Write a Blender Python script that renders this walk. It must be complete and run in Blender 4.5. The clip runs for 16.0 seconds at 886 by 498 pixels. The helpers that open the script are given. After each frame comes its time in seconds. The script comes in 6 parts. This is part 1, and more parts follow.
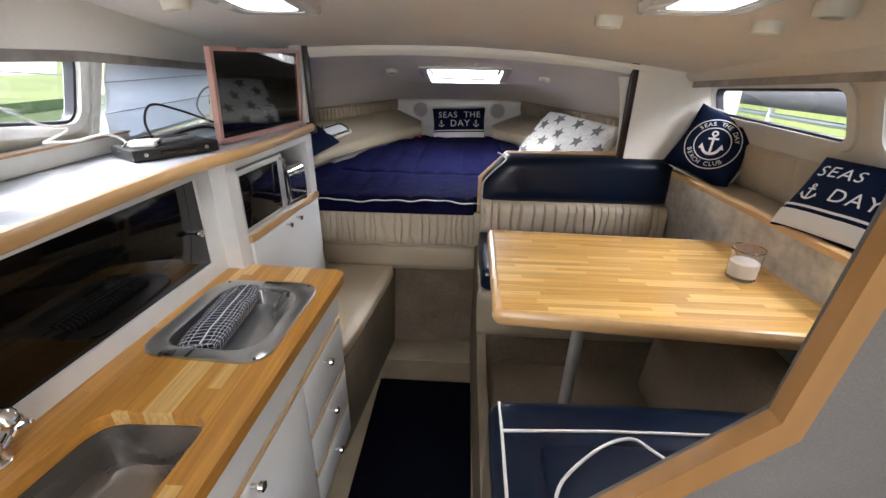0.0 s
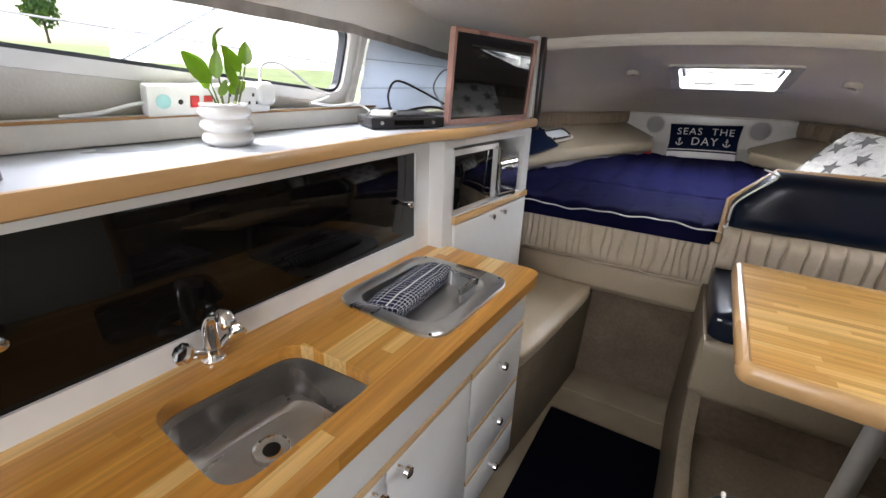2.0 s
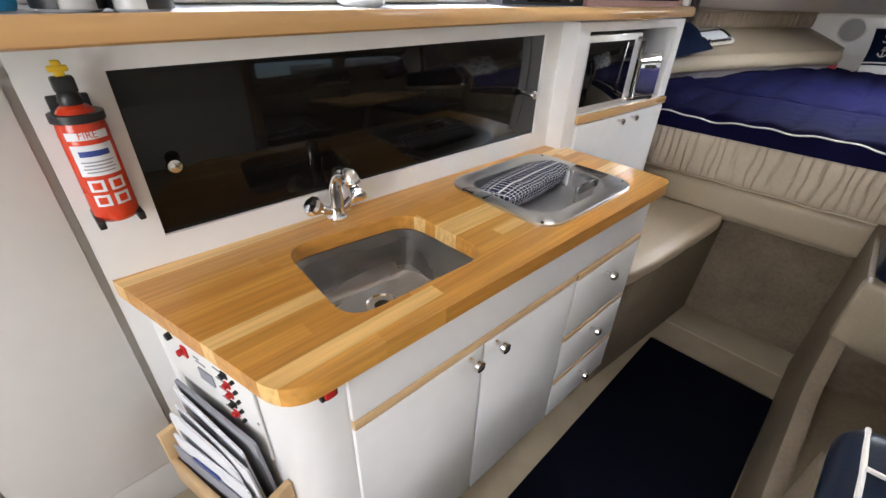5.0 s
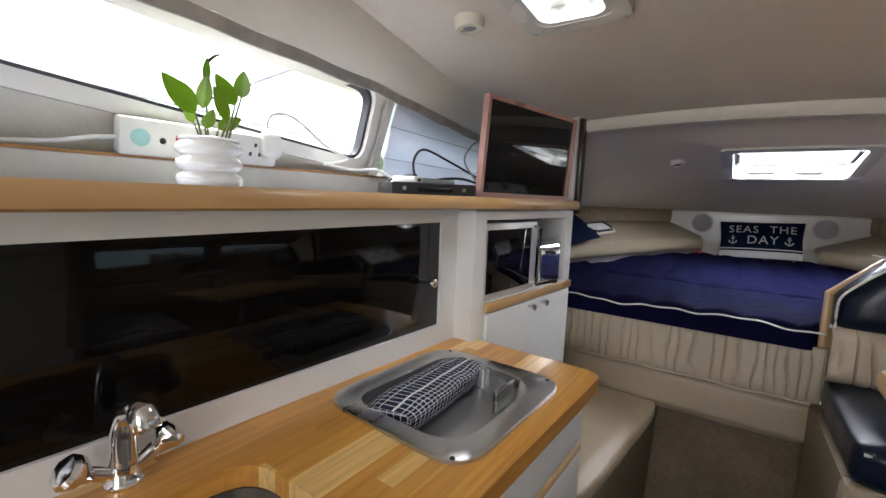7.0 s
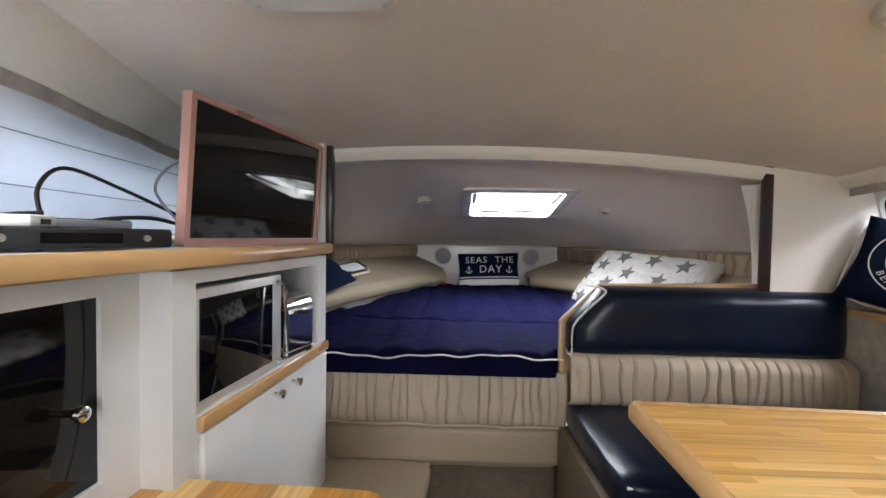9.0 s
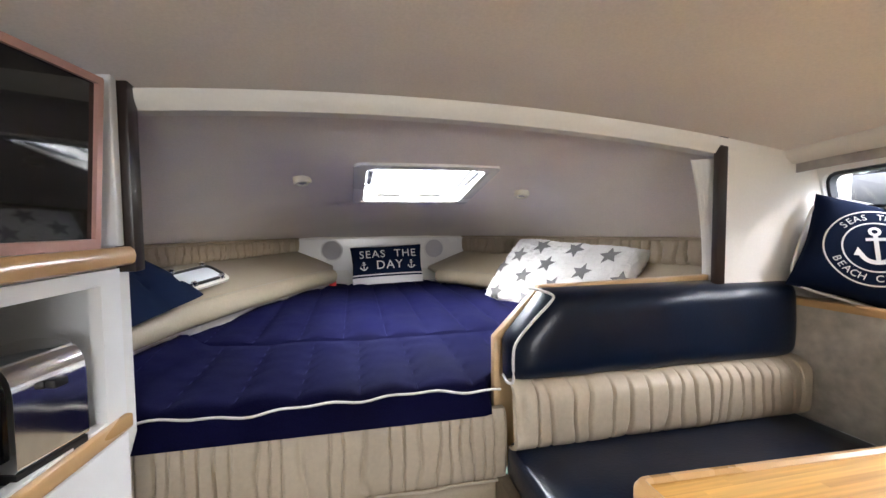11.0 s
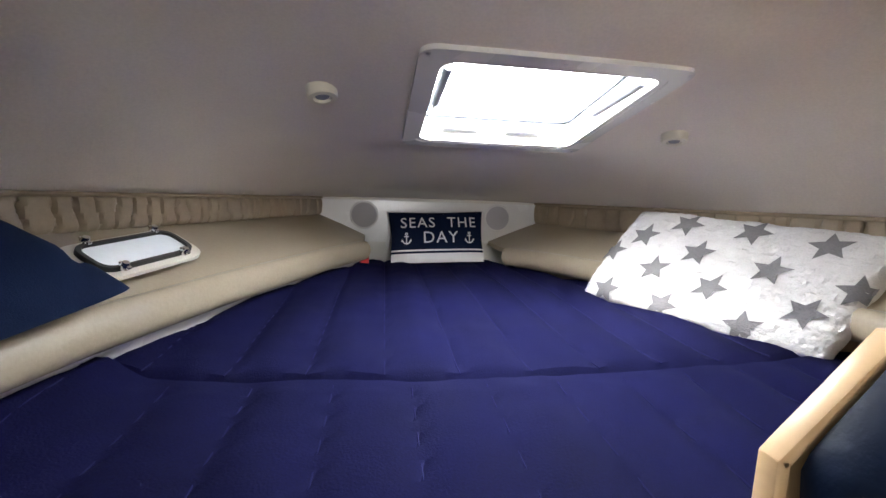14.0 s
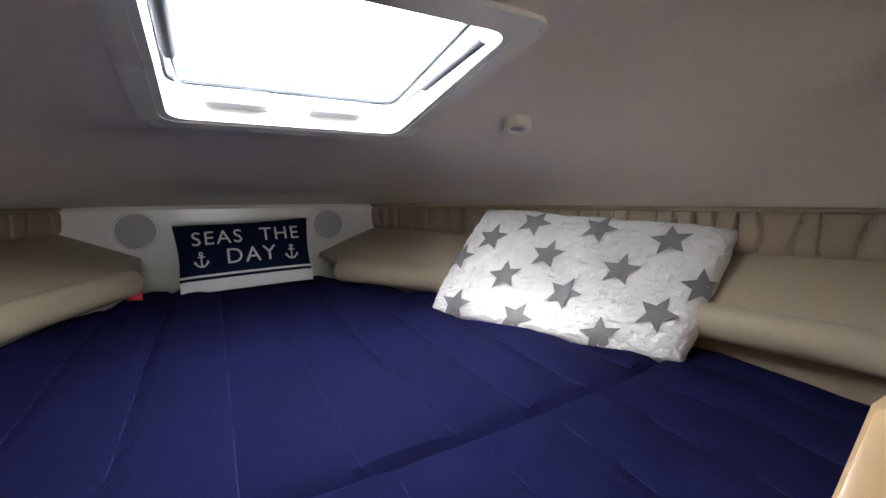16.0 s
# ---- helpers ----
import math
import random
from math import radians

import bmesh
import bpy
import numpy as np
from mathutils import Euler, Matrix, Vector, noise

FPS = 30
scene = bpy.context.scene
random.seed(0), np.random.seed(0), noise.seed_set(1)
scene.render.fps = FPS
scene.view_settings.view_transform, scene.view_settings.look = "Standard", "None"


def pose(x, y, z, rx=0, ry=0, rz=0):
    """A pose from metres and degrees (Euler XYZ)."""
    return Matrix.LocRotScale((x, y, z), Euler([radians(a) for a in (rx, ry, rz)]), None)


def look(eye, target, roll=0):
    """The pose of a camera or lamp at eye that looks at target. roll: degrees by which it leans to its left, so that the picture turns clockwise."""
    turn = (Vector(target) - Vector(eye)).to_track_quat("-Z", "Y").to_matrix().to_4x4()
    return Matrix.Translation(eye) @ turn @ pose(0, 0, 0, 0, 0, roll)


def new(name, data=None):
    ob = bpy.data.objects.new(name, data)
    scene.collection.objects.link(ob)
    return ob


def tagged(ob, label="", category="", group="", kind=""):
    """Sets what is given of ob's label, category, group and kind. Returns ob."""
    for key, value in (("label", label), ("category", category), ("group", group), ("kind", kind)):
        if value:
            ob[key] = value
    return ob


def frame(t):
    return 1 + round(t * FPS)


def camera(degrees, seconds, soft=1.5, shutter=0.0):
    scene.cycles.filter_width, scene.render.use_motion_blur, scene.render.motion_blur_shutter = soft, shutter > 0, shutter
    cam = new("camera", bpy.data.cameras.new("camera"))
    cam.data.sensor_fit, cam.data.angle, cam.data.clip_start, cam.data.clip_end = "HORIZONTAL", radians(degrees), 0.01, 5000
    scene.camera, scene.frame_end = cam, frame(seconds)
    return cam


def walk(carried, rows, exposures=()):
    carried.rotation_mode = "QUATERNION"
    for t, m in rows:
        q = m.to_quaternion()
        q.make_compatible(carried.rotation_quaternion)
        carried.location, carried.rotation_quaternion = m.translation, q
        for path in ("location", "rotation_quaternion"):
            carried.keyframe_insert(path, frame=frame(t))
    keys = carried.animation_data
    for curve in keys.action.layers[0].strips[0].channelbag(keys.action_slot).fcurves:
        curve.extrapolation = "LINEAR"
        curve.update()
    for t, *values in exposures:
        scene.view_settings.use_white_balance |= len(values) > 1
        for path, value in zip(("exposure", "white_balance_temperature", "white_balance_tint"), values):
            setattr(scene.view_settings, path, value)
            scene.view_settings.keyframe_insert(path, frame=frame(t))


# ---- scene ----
cam = camera(92.7, 16.0)
PATH = [
    (0, (0.334, 0.851, 1.633), (0.244, 2.675, 0.817), 0.9),
    (0.5, (0.328, 0.896, 1.628), (0.18, 2.723, 0.828), 2.4),
    (1, (0.326, 0.924, 1.598), (0.087, 2.774, 0.875), 2.0),
    (1.5, (0.302, 0.969, 1.535), (-0.196, 2.769, 0.819), 1.9),
    (2, (0.276, 0.961, 1.497), (-0.67, 2.561, 0.758), 1.8),
    (2.5, (0.266, 0.925, 1.474), (-0.974, 2.273, 0.67), 1.4),
    (3, (0.267, 0.906, 1.439), (-1.008, 2.084, 0.446), 2.6),
    (3.5, (0.275, 0.905, 1.416), (-0.907, 2.045, 0.274), 5.0),
    (6, (0.237, 0.982, 1.386), (-0.942, 2.374, 0.567), -0.3),
    (6.5, (0.194, 1.06, 1.378), (-0.964, 2.599, 0.84), 0.7),
    (7, (0.158, 1.156, 1.35), (-0.982, 2.781, 1.106), 2.1),
    (7.5, (0.117, 1.266, 1.336), (-0.847, 3.012, 1.183), 3.2),
    (8, (0.094, 1.328, 1.353), (-0.705, 3.157, 1.242), 3.8),
    (8.5, (0.079, 1.396, 1.361), (-0.367, 3.344, 1.278), 1.5),
    (9, (0.036, 1.472, 1.382), (-0.033, 3.47, 1.322), 0.9),
    (11.5, (0.025, 2.048, 1.39), (0.467, 3.994, 1.255), -0.5),
    (12, (0.008, 2.184, 1.383), (0.394, 4.14, 1.225), -0.3),
    (12.5, (-0.003, 2.354, 1.368), (0.341, 4.315, 1.18), 1.1),
    (13, (-0.009, 2.476, 1.368), (0.278, 4.441, 1.135), 1.5),
    (13.5, (-0.017, 2.58, 1.35), (0.237, 4.546, 1.087), 1.7),
    (14, (-0.015, 2.635, 1.356), (0.298, 4.592, 1.089), 2.0),
    (14.5, (0.0, 2.696, 1.357), (0.48, 4.619, 1.093), 1.8),
    (15, (0.046, 2.782, 1.36), (0.727, 4.643, 1.096), 1.3),
    (15.5, (0.096, 2.872, 1.364), (0.918, 4.677, 1.102), 0.1),
    (16, (0.147, 2.916, 1.367), (1.113, 4.647, 1.102), 0.0),
]
walk(cam, [(t, look(eye, target, roll)) for t, eye, target, roll in PATH],
     exposures=[(0.0, 1.42), (0.5, 1.47), (2.0, 1.40), (2.5, 1.42), (3.5, 1.83), (6.0, 1.80), (6.5, 1.70), (7.0, 1.18), (7.5, 1.02), (8.0, 1.05), (9.0, 1.5), (11.5, 2.1), (12.5, 2.1), (14.5, 1.93), (15.5, 1.42), (16.0, 1.27)])

# ---- world, sun and the light of the openings ----
world = bpy.data.worlds.new("sky")
scene.world = world
world.use_nodes = True
wn = world.node_tree.nodes
sky = wn.new("ShaderNodeTexSky")
sky.sky_type = "NISHITA"
sky.sun_disc = False
sky.sun_elevation, sky.sun_rotation = radians(48), radians(250)
sky.air_density, sky.dust_density = 1.0, 4.0
wn["Background"].inputs[1].default_value = 0.15
world.node_tree.links.new(sky.outputs[0], wn["Background"].inputs[0])

sun_data = bpy.data.lights.new("sun", "SUN")
sun_data.energy, sun_data.angle, sun_data.color = 1.5, radians(20), (1.0, 0.96, 0.92)
sun = new("sun", sun_data)
sun.matrix_world = look((-6, 2, 8), (0, 3, 0))


def opening_light(name, eye, target, w, h, power, color=(1, 1, 1)):
    data = bpy.data.lights.new(name, "AREA")
    data.shape, data.size, data.size_y, data.energy, data.color = "RECTANGLE", w, h, power, color
    lamp = new(name, data)
    lamp.matrix_world = look(eye, target)
    return lamp


opening_light("daylight_bow_hatch", (0.30, 3.66, 1.72), (0.30, 3.55, 0.5), 0.90, 0.90, 23.5, (0.89, 0.92, 1.0))
opening_light("daylight_port_hatch", (-0.185, 1.97, 1.92), (-0.185, 1.97, 0.5), 0.26, 0.30, 2.2, (0.91, 0.95, 1.0))
opening_light("daylight_starboard_hatch", (0.805, 1.83, 1.90), (0.805, 1.83, 0.5), 0.26, 0.30, 2.8, (0.91, 0.95, 1.0))
opening_light("daylight_port_window", (-1.15, 1.62, 2.02), (-0.35, 1.62, 1.45), 1.0, 0.5, 12.0, (0.93, 0.925, 1.0))
opening_light("daylight_starboard_window", (1.95, 2.25, 2.02), (1.25, 2.20, 1.40), 1.4, 0.5, 18.5, (0.93, 0.925, 1.0))
opening_light("daylight_port_fore_window", (-1.75, 2.55, 1.95), (-0.7, 2.50, 1.50), 1.3, 0.9, 2.8, (0.95, 0.97, 1.0))
opening_light("daylight_companionway", (0.25, -0.35, 1.45), (0.25, 2.4, 0.75), 0.75, 1.0, 8.0, (0.97, 0.95, 1.0))


# ---- materials ----
def shade(name, color, rough=0.5, metal=0.0, vary=0.12, grain=60.0, patch=4.0, bump=0.05, stretch=(1, 1, 1), coat=0.0, sheen=0.0, rvary=0.08, spec=0.5):
    """A surface with fine grain, broad patches, uneven gloss and relief."""
    m = bpy.data.materials.new(name)
    m.use_nodes = True
    n, l = m.node_tree.nodes, m.node_tree.links
    b = n["Principled BSDF"]
    co = n.new("ShaderNodeTexCoord")
    mp = n.new("ShaderNodeMapping")
    mp.inputs["Scale"].default_value = stretch
    l.new(co.outputs["Object"], mp.inputs[0])
    fine, broad = n.new("ShaderNodeTexNoise"), n.new("ShaderNodeTexNoise")
    fine.inputs["Scale"].default_value, broad.inputs["Scale"].default_value = grain, patch
    fine.inputs["Detail"].default_value, broad.inputs["Detail"].default_value = 4, 3
    for t in (fine, broad):
        l.new(mp.outputs[0], t.inputs["Vector"])
    add = n.new("ShaderNodeMath")
    add.operation = "MULTIPLY_ADD"
    add.inputs[1].default_value = 0.45
    l.new(fine.outputs[0], add.inputs[0])
    half = n.new("ShaderNodeMath")
    half.operation = "MULTIPLY"
    half.inputs[1].default_value = 0.55
    l.new(broad.outputs[0], half.inputs[0])
    l.new(half.outputs[0], add.inputs[2])
    ramp = n.new("ShaderNodeMapRange")
    ramp.inputs[1].default_value, ramp.inputs[2].default_value = 0.3, 0.7
    ramp.inputs[3].default_value, ramp.inputs[4].default_value = 1 - vary, 1 + vary
    l.new(add.outputs[0], ramp.inputs[0])
    mix = n.new("ShaderNodeVectorMath")
    mix.operation = "SCALE"
    mix.inputs[0].default_value = color
    l.new(ramp.outputs[0], mix.inputs["Scale"])
    l.new(mix.outputs[0], b.inputs["Base Color"])
    rr = n.new("ShaderNodeMapRange")
    rr.inputs[1].default_value, rr.inputs[2].default_value = 0.3, 0.7
    rr.inputs[3].default_value, rr.inputs[4].default_value = max(0.02, rough - rvary), min(1, rough + rvary)
    l.new(broad.outputs[0], rr.inputs[0])
    l.new(rr.outputs[0], b.inputs["Roughness"])
    b.inputs["Metallic"].default_value = metal
    b.inputs["Specular IOR Level"].default_value = spec
    b.inputs["Coat Weight"].default_value = coat
    b.inputs["Coat Roughness"].default_value = 0.15
    b.inputs["Sheen Weight"].default_value = sheen
    if bump:
        bp = n.new("ShaderNodeBump")
        bp.inputs["Strength"].default_value, bp.inputs["Distance"].default_value = bump, 0.004
        l.new(fine.outputs[0], bp.inputs["Height"])
        l.new(bp.outputs[0], b.inputs["Normal"])
    return m


def butcher_block(name, light, mid, dark, pale, along):
    """Varnished staves: each piece has its own tone, a few are pale, with long grain."""
    m = bpy.data.materials.new(name)
    m.use_nodes = True
    n, l = m.node_tree.nodes, m.node_tree.links
    b = n["Principled BSDF"]
    info = n.new("ShaderNodeObjectInfo")
    tone = n.new("ShaderNodeValToRGB")
    tone.color_ramp.elements[0].color = (*dark, 1)
    tone.color_ramp.elements[1].color = (*light, 1)
    for at, c in ((pale - 0.04, mid), (pale, light)):
        tone.color_ramp.elements.new(at).color = (*c, 1)
    l.new(info.outputs["Random"], tone.inputs[0])
    co, mp = n.new("ShaderNodeTexCoord"), n.new("ShaderNodeMapping")
    mp.inputs["Scale"].default_value = (4, 120, 60) if along == 0 else (120, 4, 60)
    l.new(co.outputs["Object"], mp.inputs[0])
    far = n.new("ShaderNodeVectorMath")
    far.operation = "MULTIPLY_ADD"
    far.inputs[1].default_value = (40, 40, 40)
    l.new(info.outputs["Random"], far.inputs[0])
    l.new(mp.outputs[0], far.inputs[2])
    no = n.new("ShaderNodeTexNoise")
    no.inputs["Scale"].default_value, no.inputs["Detail"].default_value = 1.0, 5
    l.new(far.outputs[0], no.inputs["Vector"])
    rm = n.new("ShaderNodeMapRange")
    rm.inputs[1].default_value, rm.inputs[2].default_value = 0.3, 0.7
    rm.inputs[3].default_value, rm.inputs[4].default_value = 0.80, 1.16
    l.new(no.outputs[0], rm.inputs[0])
    sc = n.new("ShaderNodeVectorMath")
    sc.operation = "SCALE"
    l.new(tone.outputs[0], sc.inputs[0])
    l.new(rm.outputs[0], sc.inputs["Scale"])
    l.new(sc.outputs[0], b.inputs["Base Color"])
    b.inputs["Roughness"].default_value = 0.34
    b.inputs["Coat Weight"].default_value, b.inputs["Coat Roughness"].default_value = 0.40, 0.14
    bp = n.new("ShaderNodeBump")
    bp.inputs["Strength"].default_value, bp.inputs["Distance"].default_value = 0.06, 0.002
    l.new(no.outputs[0], bp.inputs["Height"])
    l.new(bp.outputs[0], b.inputs["Normal"])
    return m


def glass(name, color=(1, 1, 1), rough=0.0):
    m = bpy.data.materials.new(name)
    m.use_nodes = True
    b = m.node_tree.nodes["Principled BSDF"]
    b.inputs["Base Color"].default_value = (*color, 1)
    b.inputs["Transmission Weight"].default_value = 1.0
    b.inputs["Roughness"].default_value = rough
    b.inputs["IOR"].default_value = 1.3
    return m




WHITE = shade("white_laminate", (0.79, 0.79, 0.78), 0.38, vary=0.03, grain=25, bump=0.01)
CREAM = shade("cream_paint", (0.74, 0.725, 0.68), 0.5, vary=0.05, grain=40, bump=0.03)
LOCKER = shade("locker_laminate", (0.60, 0.59, 0.565), 0.42, vary=0.03, grain=30, bump=0.01)
VINYL = shade("headlining_vinyl", (0.77, 0.71, 0.655), 0.75, vary=0.10, grain=180, patch=2.4, bump=0.10, spec=0.3)
LINER = shade("hull_lining_vinyl", (0.69, 0.66, 0.60), 0.6, vary=0.06, grain=160, patch=3, bump=0.10)
PADDED = shade("white_padded_vinyl", (0.78, 0.75, 0.69), 0.55, vary=0.04, grain=120, patch=3, bump=0.06)
TAN = shade("tan_leatherette", (0.43, 0.35, 0.25), 0.42, vary=0.10, grain=140, patch=3, bump=0.12)
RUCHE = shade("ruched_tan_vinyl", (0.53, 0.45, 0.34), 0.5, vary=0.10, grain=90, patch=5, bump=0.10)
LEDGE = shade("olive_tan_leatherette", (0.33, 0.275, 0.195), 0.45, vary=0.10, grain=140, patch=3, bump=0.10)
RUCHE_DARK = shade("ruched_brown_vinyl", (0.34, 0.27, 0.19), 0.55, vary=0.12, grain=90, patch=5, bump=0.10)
SILVER = shade("silver_enamel", (0.66, 0.66, 0.65), 0.35, 0.35, vary=0.05, grain=60, bump=0.01)
# tan darkened to hold the shade of the dinette curb and footwell
BASETAN = shade("worn_shaded_tan_lining", (0.215, 0.172, 0.12), 0.7, vary=0.22, grain=80, patch=5, bump=0.15, spec=0.25)
SUEDE = shade("worn_suede_lining", (0.20, 0.155, 0.11), 0.95, vary=0.28, grain=70, patch=7, bump=0.15, spec=0.1)
CARPET = shade("beige_carpet", (0.36, 0.295, 0.205), 0.95, vary=0.2, grain=420, patch=6, bump=0.5)
GREYCARPET = shade("grey_carpet_lining", (0.21, 0.20, 0.195), 0.95, vary=0.15, grain=320, patch=6, bump=0.4)
RUG = shade("navy_rug_pile", (0.0026, 0.0034, 0.0075), 0.97, vary=0.3, grain=500, patch=6, bump=0.6, spec=0.05)
NAVY = shade("navy_leather", (0.0034, 0.0085, 0.023), 0.29, vary=0.25, grain=150, patch=5, bump=0.12, rvary=0.0, spec=0.27, coat=0.08)
PIPING = shade("white_piping", (0.72, 0.70, 0.66), 0.6, vary=0.05, grain=200, bump=0.05)
VELVET = shade("blue_corduroy", (0.0044, 0.0047, 0.027), 0.95, vary=0.3, grain=260, patch=5, bump=0.25, spec=0.06)
NAVYCLOTH = shade("navy_canvas", (0.006, 0.012, 0.034), 0.95, vary=0.2, grain=500, patch=8, bump=0.3, spec=0.08)
CLOTHWHITE = shade("white_cotton_print", (0.76, 0.75, 0.73), 0.9, vary=0.06, grain=400, bump=0.2)
FLEECE = shade("white_sherpa_fleece", (0.60, 0.595, 0.58), 0.97, vary=0.12, grain=230, patch=12, bump=0.8)
STARGREY = shade("grey_fleece", (0.16, 0.155, 0.16), 0.97, vary=0.2, grain=230, patch=20, bump=0.8)
BLOCK = butcher_block("oak_butcher_block", (0.82, 0.53, 0.20), (0.67, 0.33, 0.070), (0.57, 0.255, 0.046), 0.76, 1)
TABLEWOOD = butcher_block("beech_butcher_block", (0.84, 0.54, 0.19), (0.74, 0.43, 0.12), (0.63, 0.33, 0.08), 0.66, 0)
EDGEWOOD = shade("varnished_beech_edge", (0.60, 0.365, 0.160), 0.32, vary=0.12, grain=30, patch=5, bump=0.03, stretch=(1, 0.15, 1), coat=0.3)
PALEWOOD = shade("pale_beech", (0.62, 0.42, 0.22), 0.4, vary=0.12, grain=40, patch=5, bump=0.03, stretch=(0.2, 0.2, 1.0), coat=0.2)
TRIMWOOD = shade("varnished_oak_trim", (0.42, 0.215, 0.075), 0.35, vary=0.15, grain=35, patch=6, bump=0.04, stretch=(1, 1, 0.15), coat=0.3)
DARKWOOD = shade("dark_wenge", (0.022, 0.012, 0.008), 0.3, vary=0.3, grain=60, patch=8, bump=0.04, stretch=(1, 1, 0.1))
STEEL = shade("brushed_steel", (0.58, 0.58, 0.58), 0.30, 1.0, vary=0.08, grain=90, patch=8, bump=0.03, stretch=(1, 0.08, 1))
CHROME = shade("chrome", (0.80, 0.80, 0.80), 0.10, 1.0, vary=0.03, rvary=0.03, bump=0)
BLACKGLASS = shade("black_acrylic", (0.004, 0.0035, 0.003), 0.05, vary=0.1, rvary=0.02, bump=0, spec=0.26)
BLACK = shade("black_plastic", (0.012, 0.012, 0.013), 0.4, vary=0.15, bump=0.03)
SCREEN = shade("dark_screen", (0.004, 0.004, 0.005), 0.04, vary=0.1, rvary=0.01, bump=0)
ROSE = shade("rose_gold_bezel", (0.58, 0.34, 0.29), 0.35, 0.3, vary=0.06, bump=0.01)
RED = shade("red_enamel", (0.62, 0.045, 0.012), 0.28, vary=0.08, bump=0.01, coat=0.3)
REDPLASTIC = shade("red_plastic", (0.50, 0.02, 0.02), 0.4, vary=0.08, bump=0.01)
YELLOW = shade("yellow_plastic", (0.75, 0.48, 0.02), 0.4, vary=0.08, bump=0.01)
BLUEPRINT = shade("blue_print", (0.03, 0.06, 0.26), 0.5, vary=0.05, bump=0)
PLASTIC = shade("white_plastic", (0.78, 0.78, 0.76), 0.35, vary=0.03, bump=0.01)
IVORY = shade("ivory_plastic", (0.70, 0.66, 0.56), 0.4, vary=0.04, bump=0.01)
SPEAKER = shade("speaker_cloth", (0.48, 0.47, 0.48), 0.8, vary=0.1, grain=700, bump=0.4)
SHELFTOP = shade("pale_shelf_laminate", (0.42, 0.45, 0.50), 0.3, vary=0.03, bump=0.01)
CERAMIC = shade("glazed_ceramic", (0.78, 0.78, 0.77), 0.2, vary=0.02, bump=0.01, coat=0.4)
BLUESOAP = shade("blue_liquid", (0.02, 0.30, 0.58), 0.2, vary=0.05, bump=0, coat=0.5)
LEAF = shade("fleshy_leaf", (0.17, 0.30, 0.022), 0.35, vary=0.45, grain=25, patch=10, bump=0.05, coat=0.2)
STALK = shade("leaf_stalk", (0.10, 0.13, 0.03), 0.5, vary=0.2)
PAPER = shade("paper", (0.74, 0.75, 0.78), 0.7, vary=0.05, grain=30, bump=0.02)
GREYPRINT = shade("grey_print", (0.28, 0.29, 0.32), 0.7, vary=0.1)
WAX = shade("cream_wax", (0.86, 0.83, 0.77), 0.5, vary=0.04, bump=0.02)
GLASS = glass("clear_glass")
PANE = glass("window_pane", (0.98, 1.0, 0.99))
BLIND = shade("white_blind_cloth", (0.79, 0.81, 0.84), 0.85, vary=0.05, grain=300, patch=5, bump=0.2)
MARBLED = shade("marbled_upholstery", (0.50, 0.455, 0.385), 0.8, vary=0.35, grain=30, patch=9, bump=0.15)
PELMET = shade("patterned_pelmet_fabric", (0.41, 0.385, 0.365), 0.9, vary=0.30, grain=22, patch=12, bump=0.2)
WATER = shade("river_water", (0.20, 0.25, 0.12), 0.15, vary=0.2, grain=2.0, patch=0.3, bump=0.3)
GRASS = shade("grass_bank", (0.26, 0.32, 0.13), 0.9, vary=0.3, grain=9, patch=0.4, bump=0.4)
FOLIAGE = shade("tree_foliage", (0.13, 0.21, 0.05), 0.8, vary=0.4, grain=6, patch=0.8, bump=0.2)
BARK = shade("tree_bark", (0.12, 0.09, 0.06), 0.9, vary=0.3, grain=14, bump=0.5)
CANVAS = shade("grey_boat_canvas", (0.085, 0.09, 0.105), 0.85, vary=0.15, grain=150, bump=0.2)
RUBBER = shade("black_rubber_seal", (0.02, 0.025, 0.035), 0.6, vary=0.1)
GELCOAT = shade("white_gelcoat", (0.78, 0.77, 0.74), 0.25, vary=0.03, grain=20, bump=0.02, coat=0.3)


def towel_check(name):
    m = shade(name, (0.012, 0.016, 0.04), 0.95, vary=0.15, grain=500, bump=0.3)
    n, l = m.node_tree.nodes, m.node_tree.links
    b = n["Principled BSDF"]
    co = n.new("ShaderNodeTexCoord")
    br = n.new("ShaderNodeTexBrick")
    br.offset = 0.0
    br.inputs["Scale"].default_value = 1.0
    br.inputs["Mortar Size"].default_value = 0.0009
    br.inputs["Mortar Smooth"].default_value = 0.1
    br.inputs["Brick Width"].default_value, br.inputs["Row Height"].default_value = 0.0140, 0.0125
    br.inputs["Color1"].default_value = br.inputs["Color2"].default_value = (0.012, 0.017, 0.055, 1)
    br.inputs["Mortar"].default_value = (0.80, 0.80, 0.78, 1)
    l.new(co.outputs["UV"], br.inputs["Vector"])
    l.new(br.outputs["Color"], b.inputs["Base Color"])
    return m


def thin_cloth(m, color=(0.80, 0.86, 0.95), share=0.40):
    """Lets part of the daylight through a cloth."""
    n, l = m.node_tree.nodes, m.node_tree.links
    tr, mx = n.new("ShaderNodeBsdfTranslucent"), n.new("ShaderNodeMixShader")
    tr.inputs[0].default_value = (*color, 1)
    mx.inputs[0].default_value = share
    l.new(n["Principled BSDF"].outputs[0], mx.inputs[1])
    l.new(tr.outputs[0], mx.inputs[2])
    l.new(mx.outputs[0], n["Material Output"].inputs[0])


thin_cloth(BLIND, (0.78, 0.85, 0.95), 0.24)
thin_cloth(LEAF, (0.30, 0.45, 0.03), 0.35)
TOWEL = towel_check("checked_tea_towel_cotton")


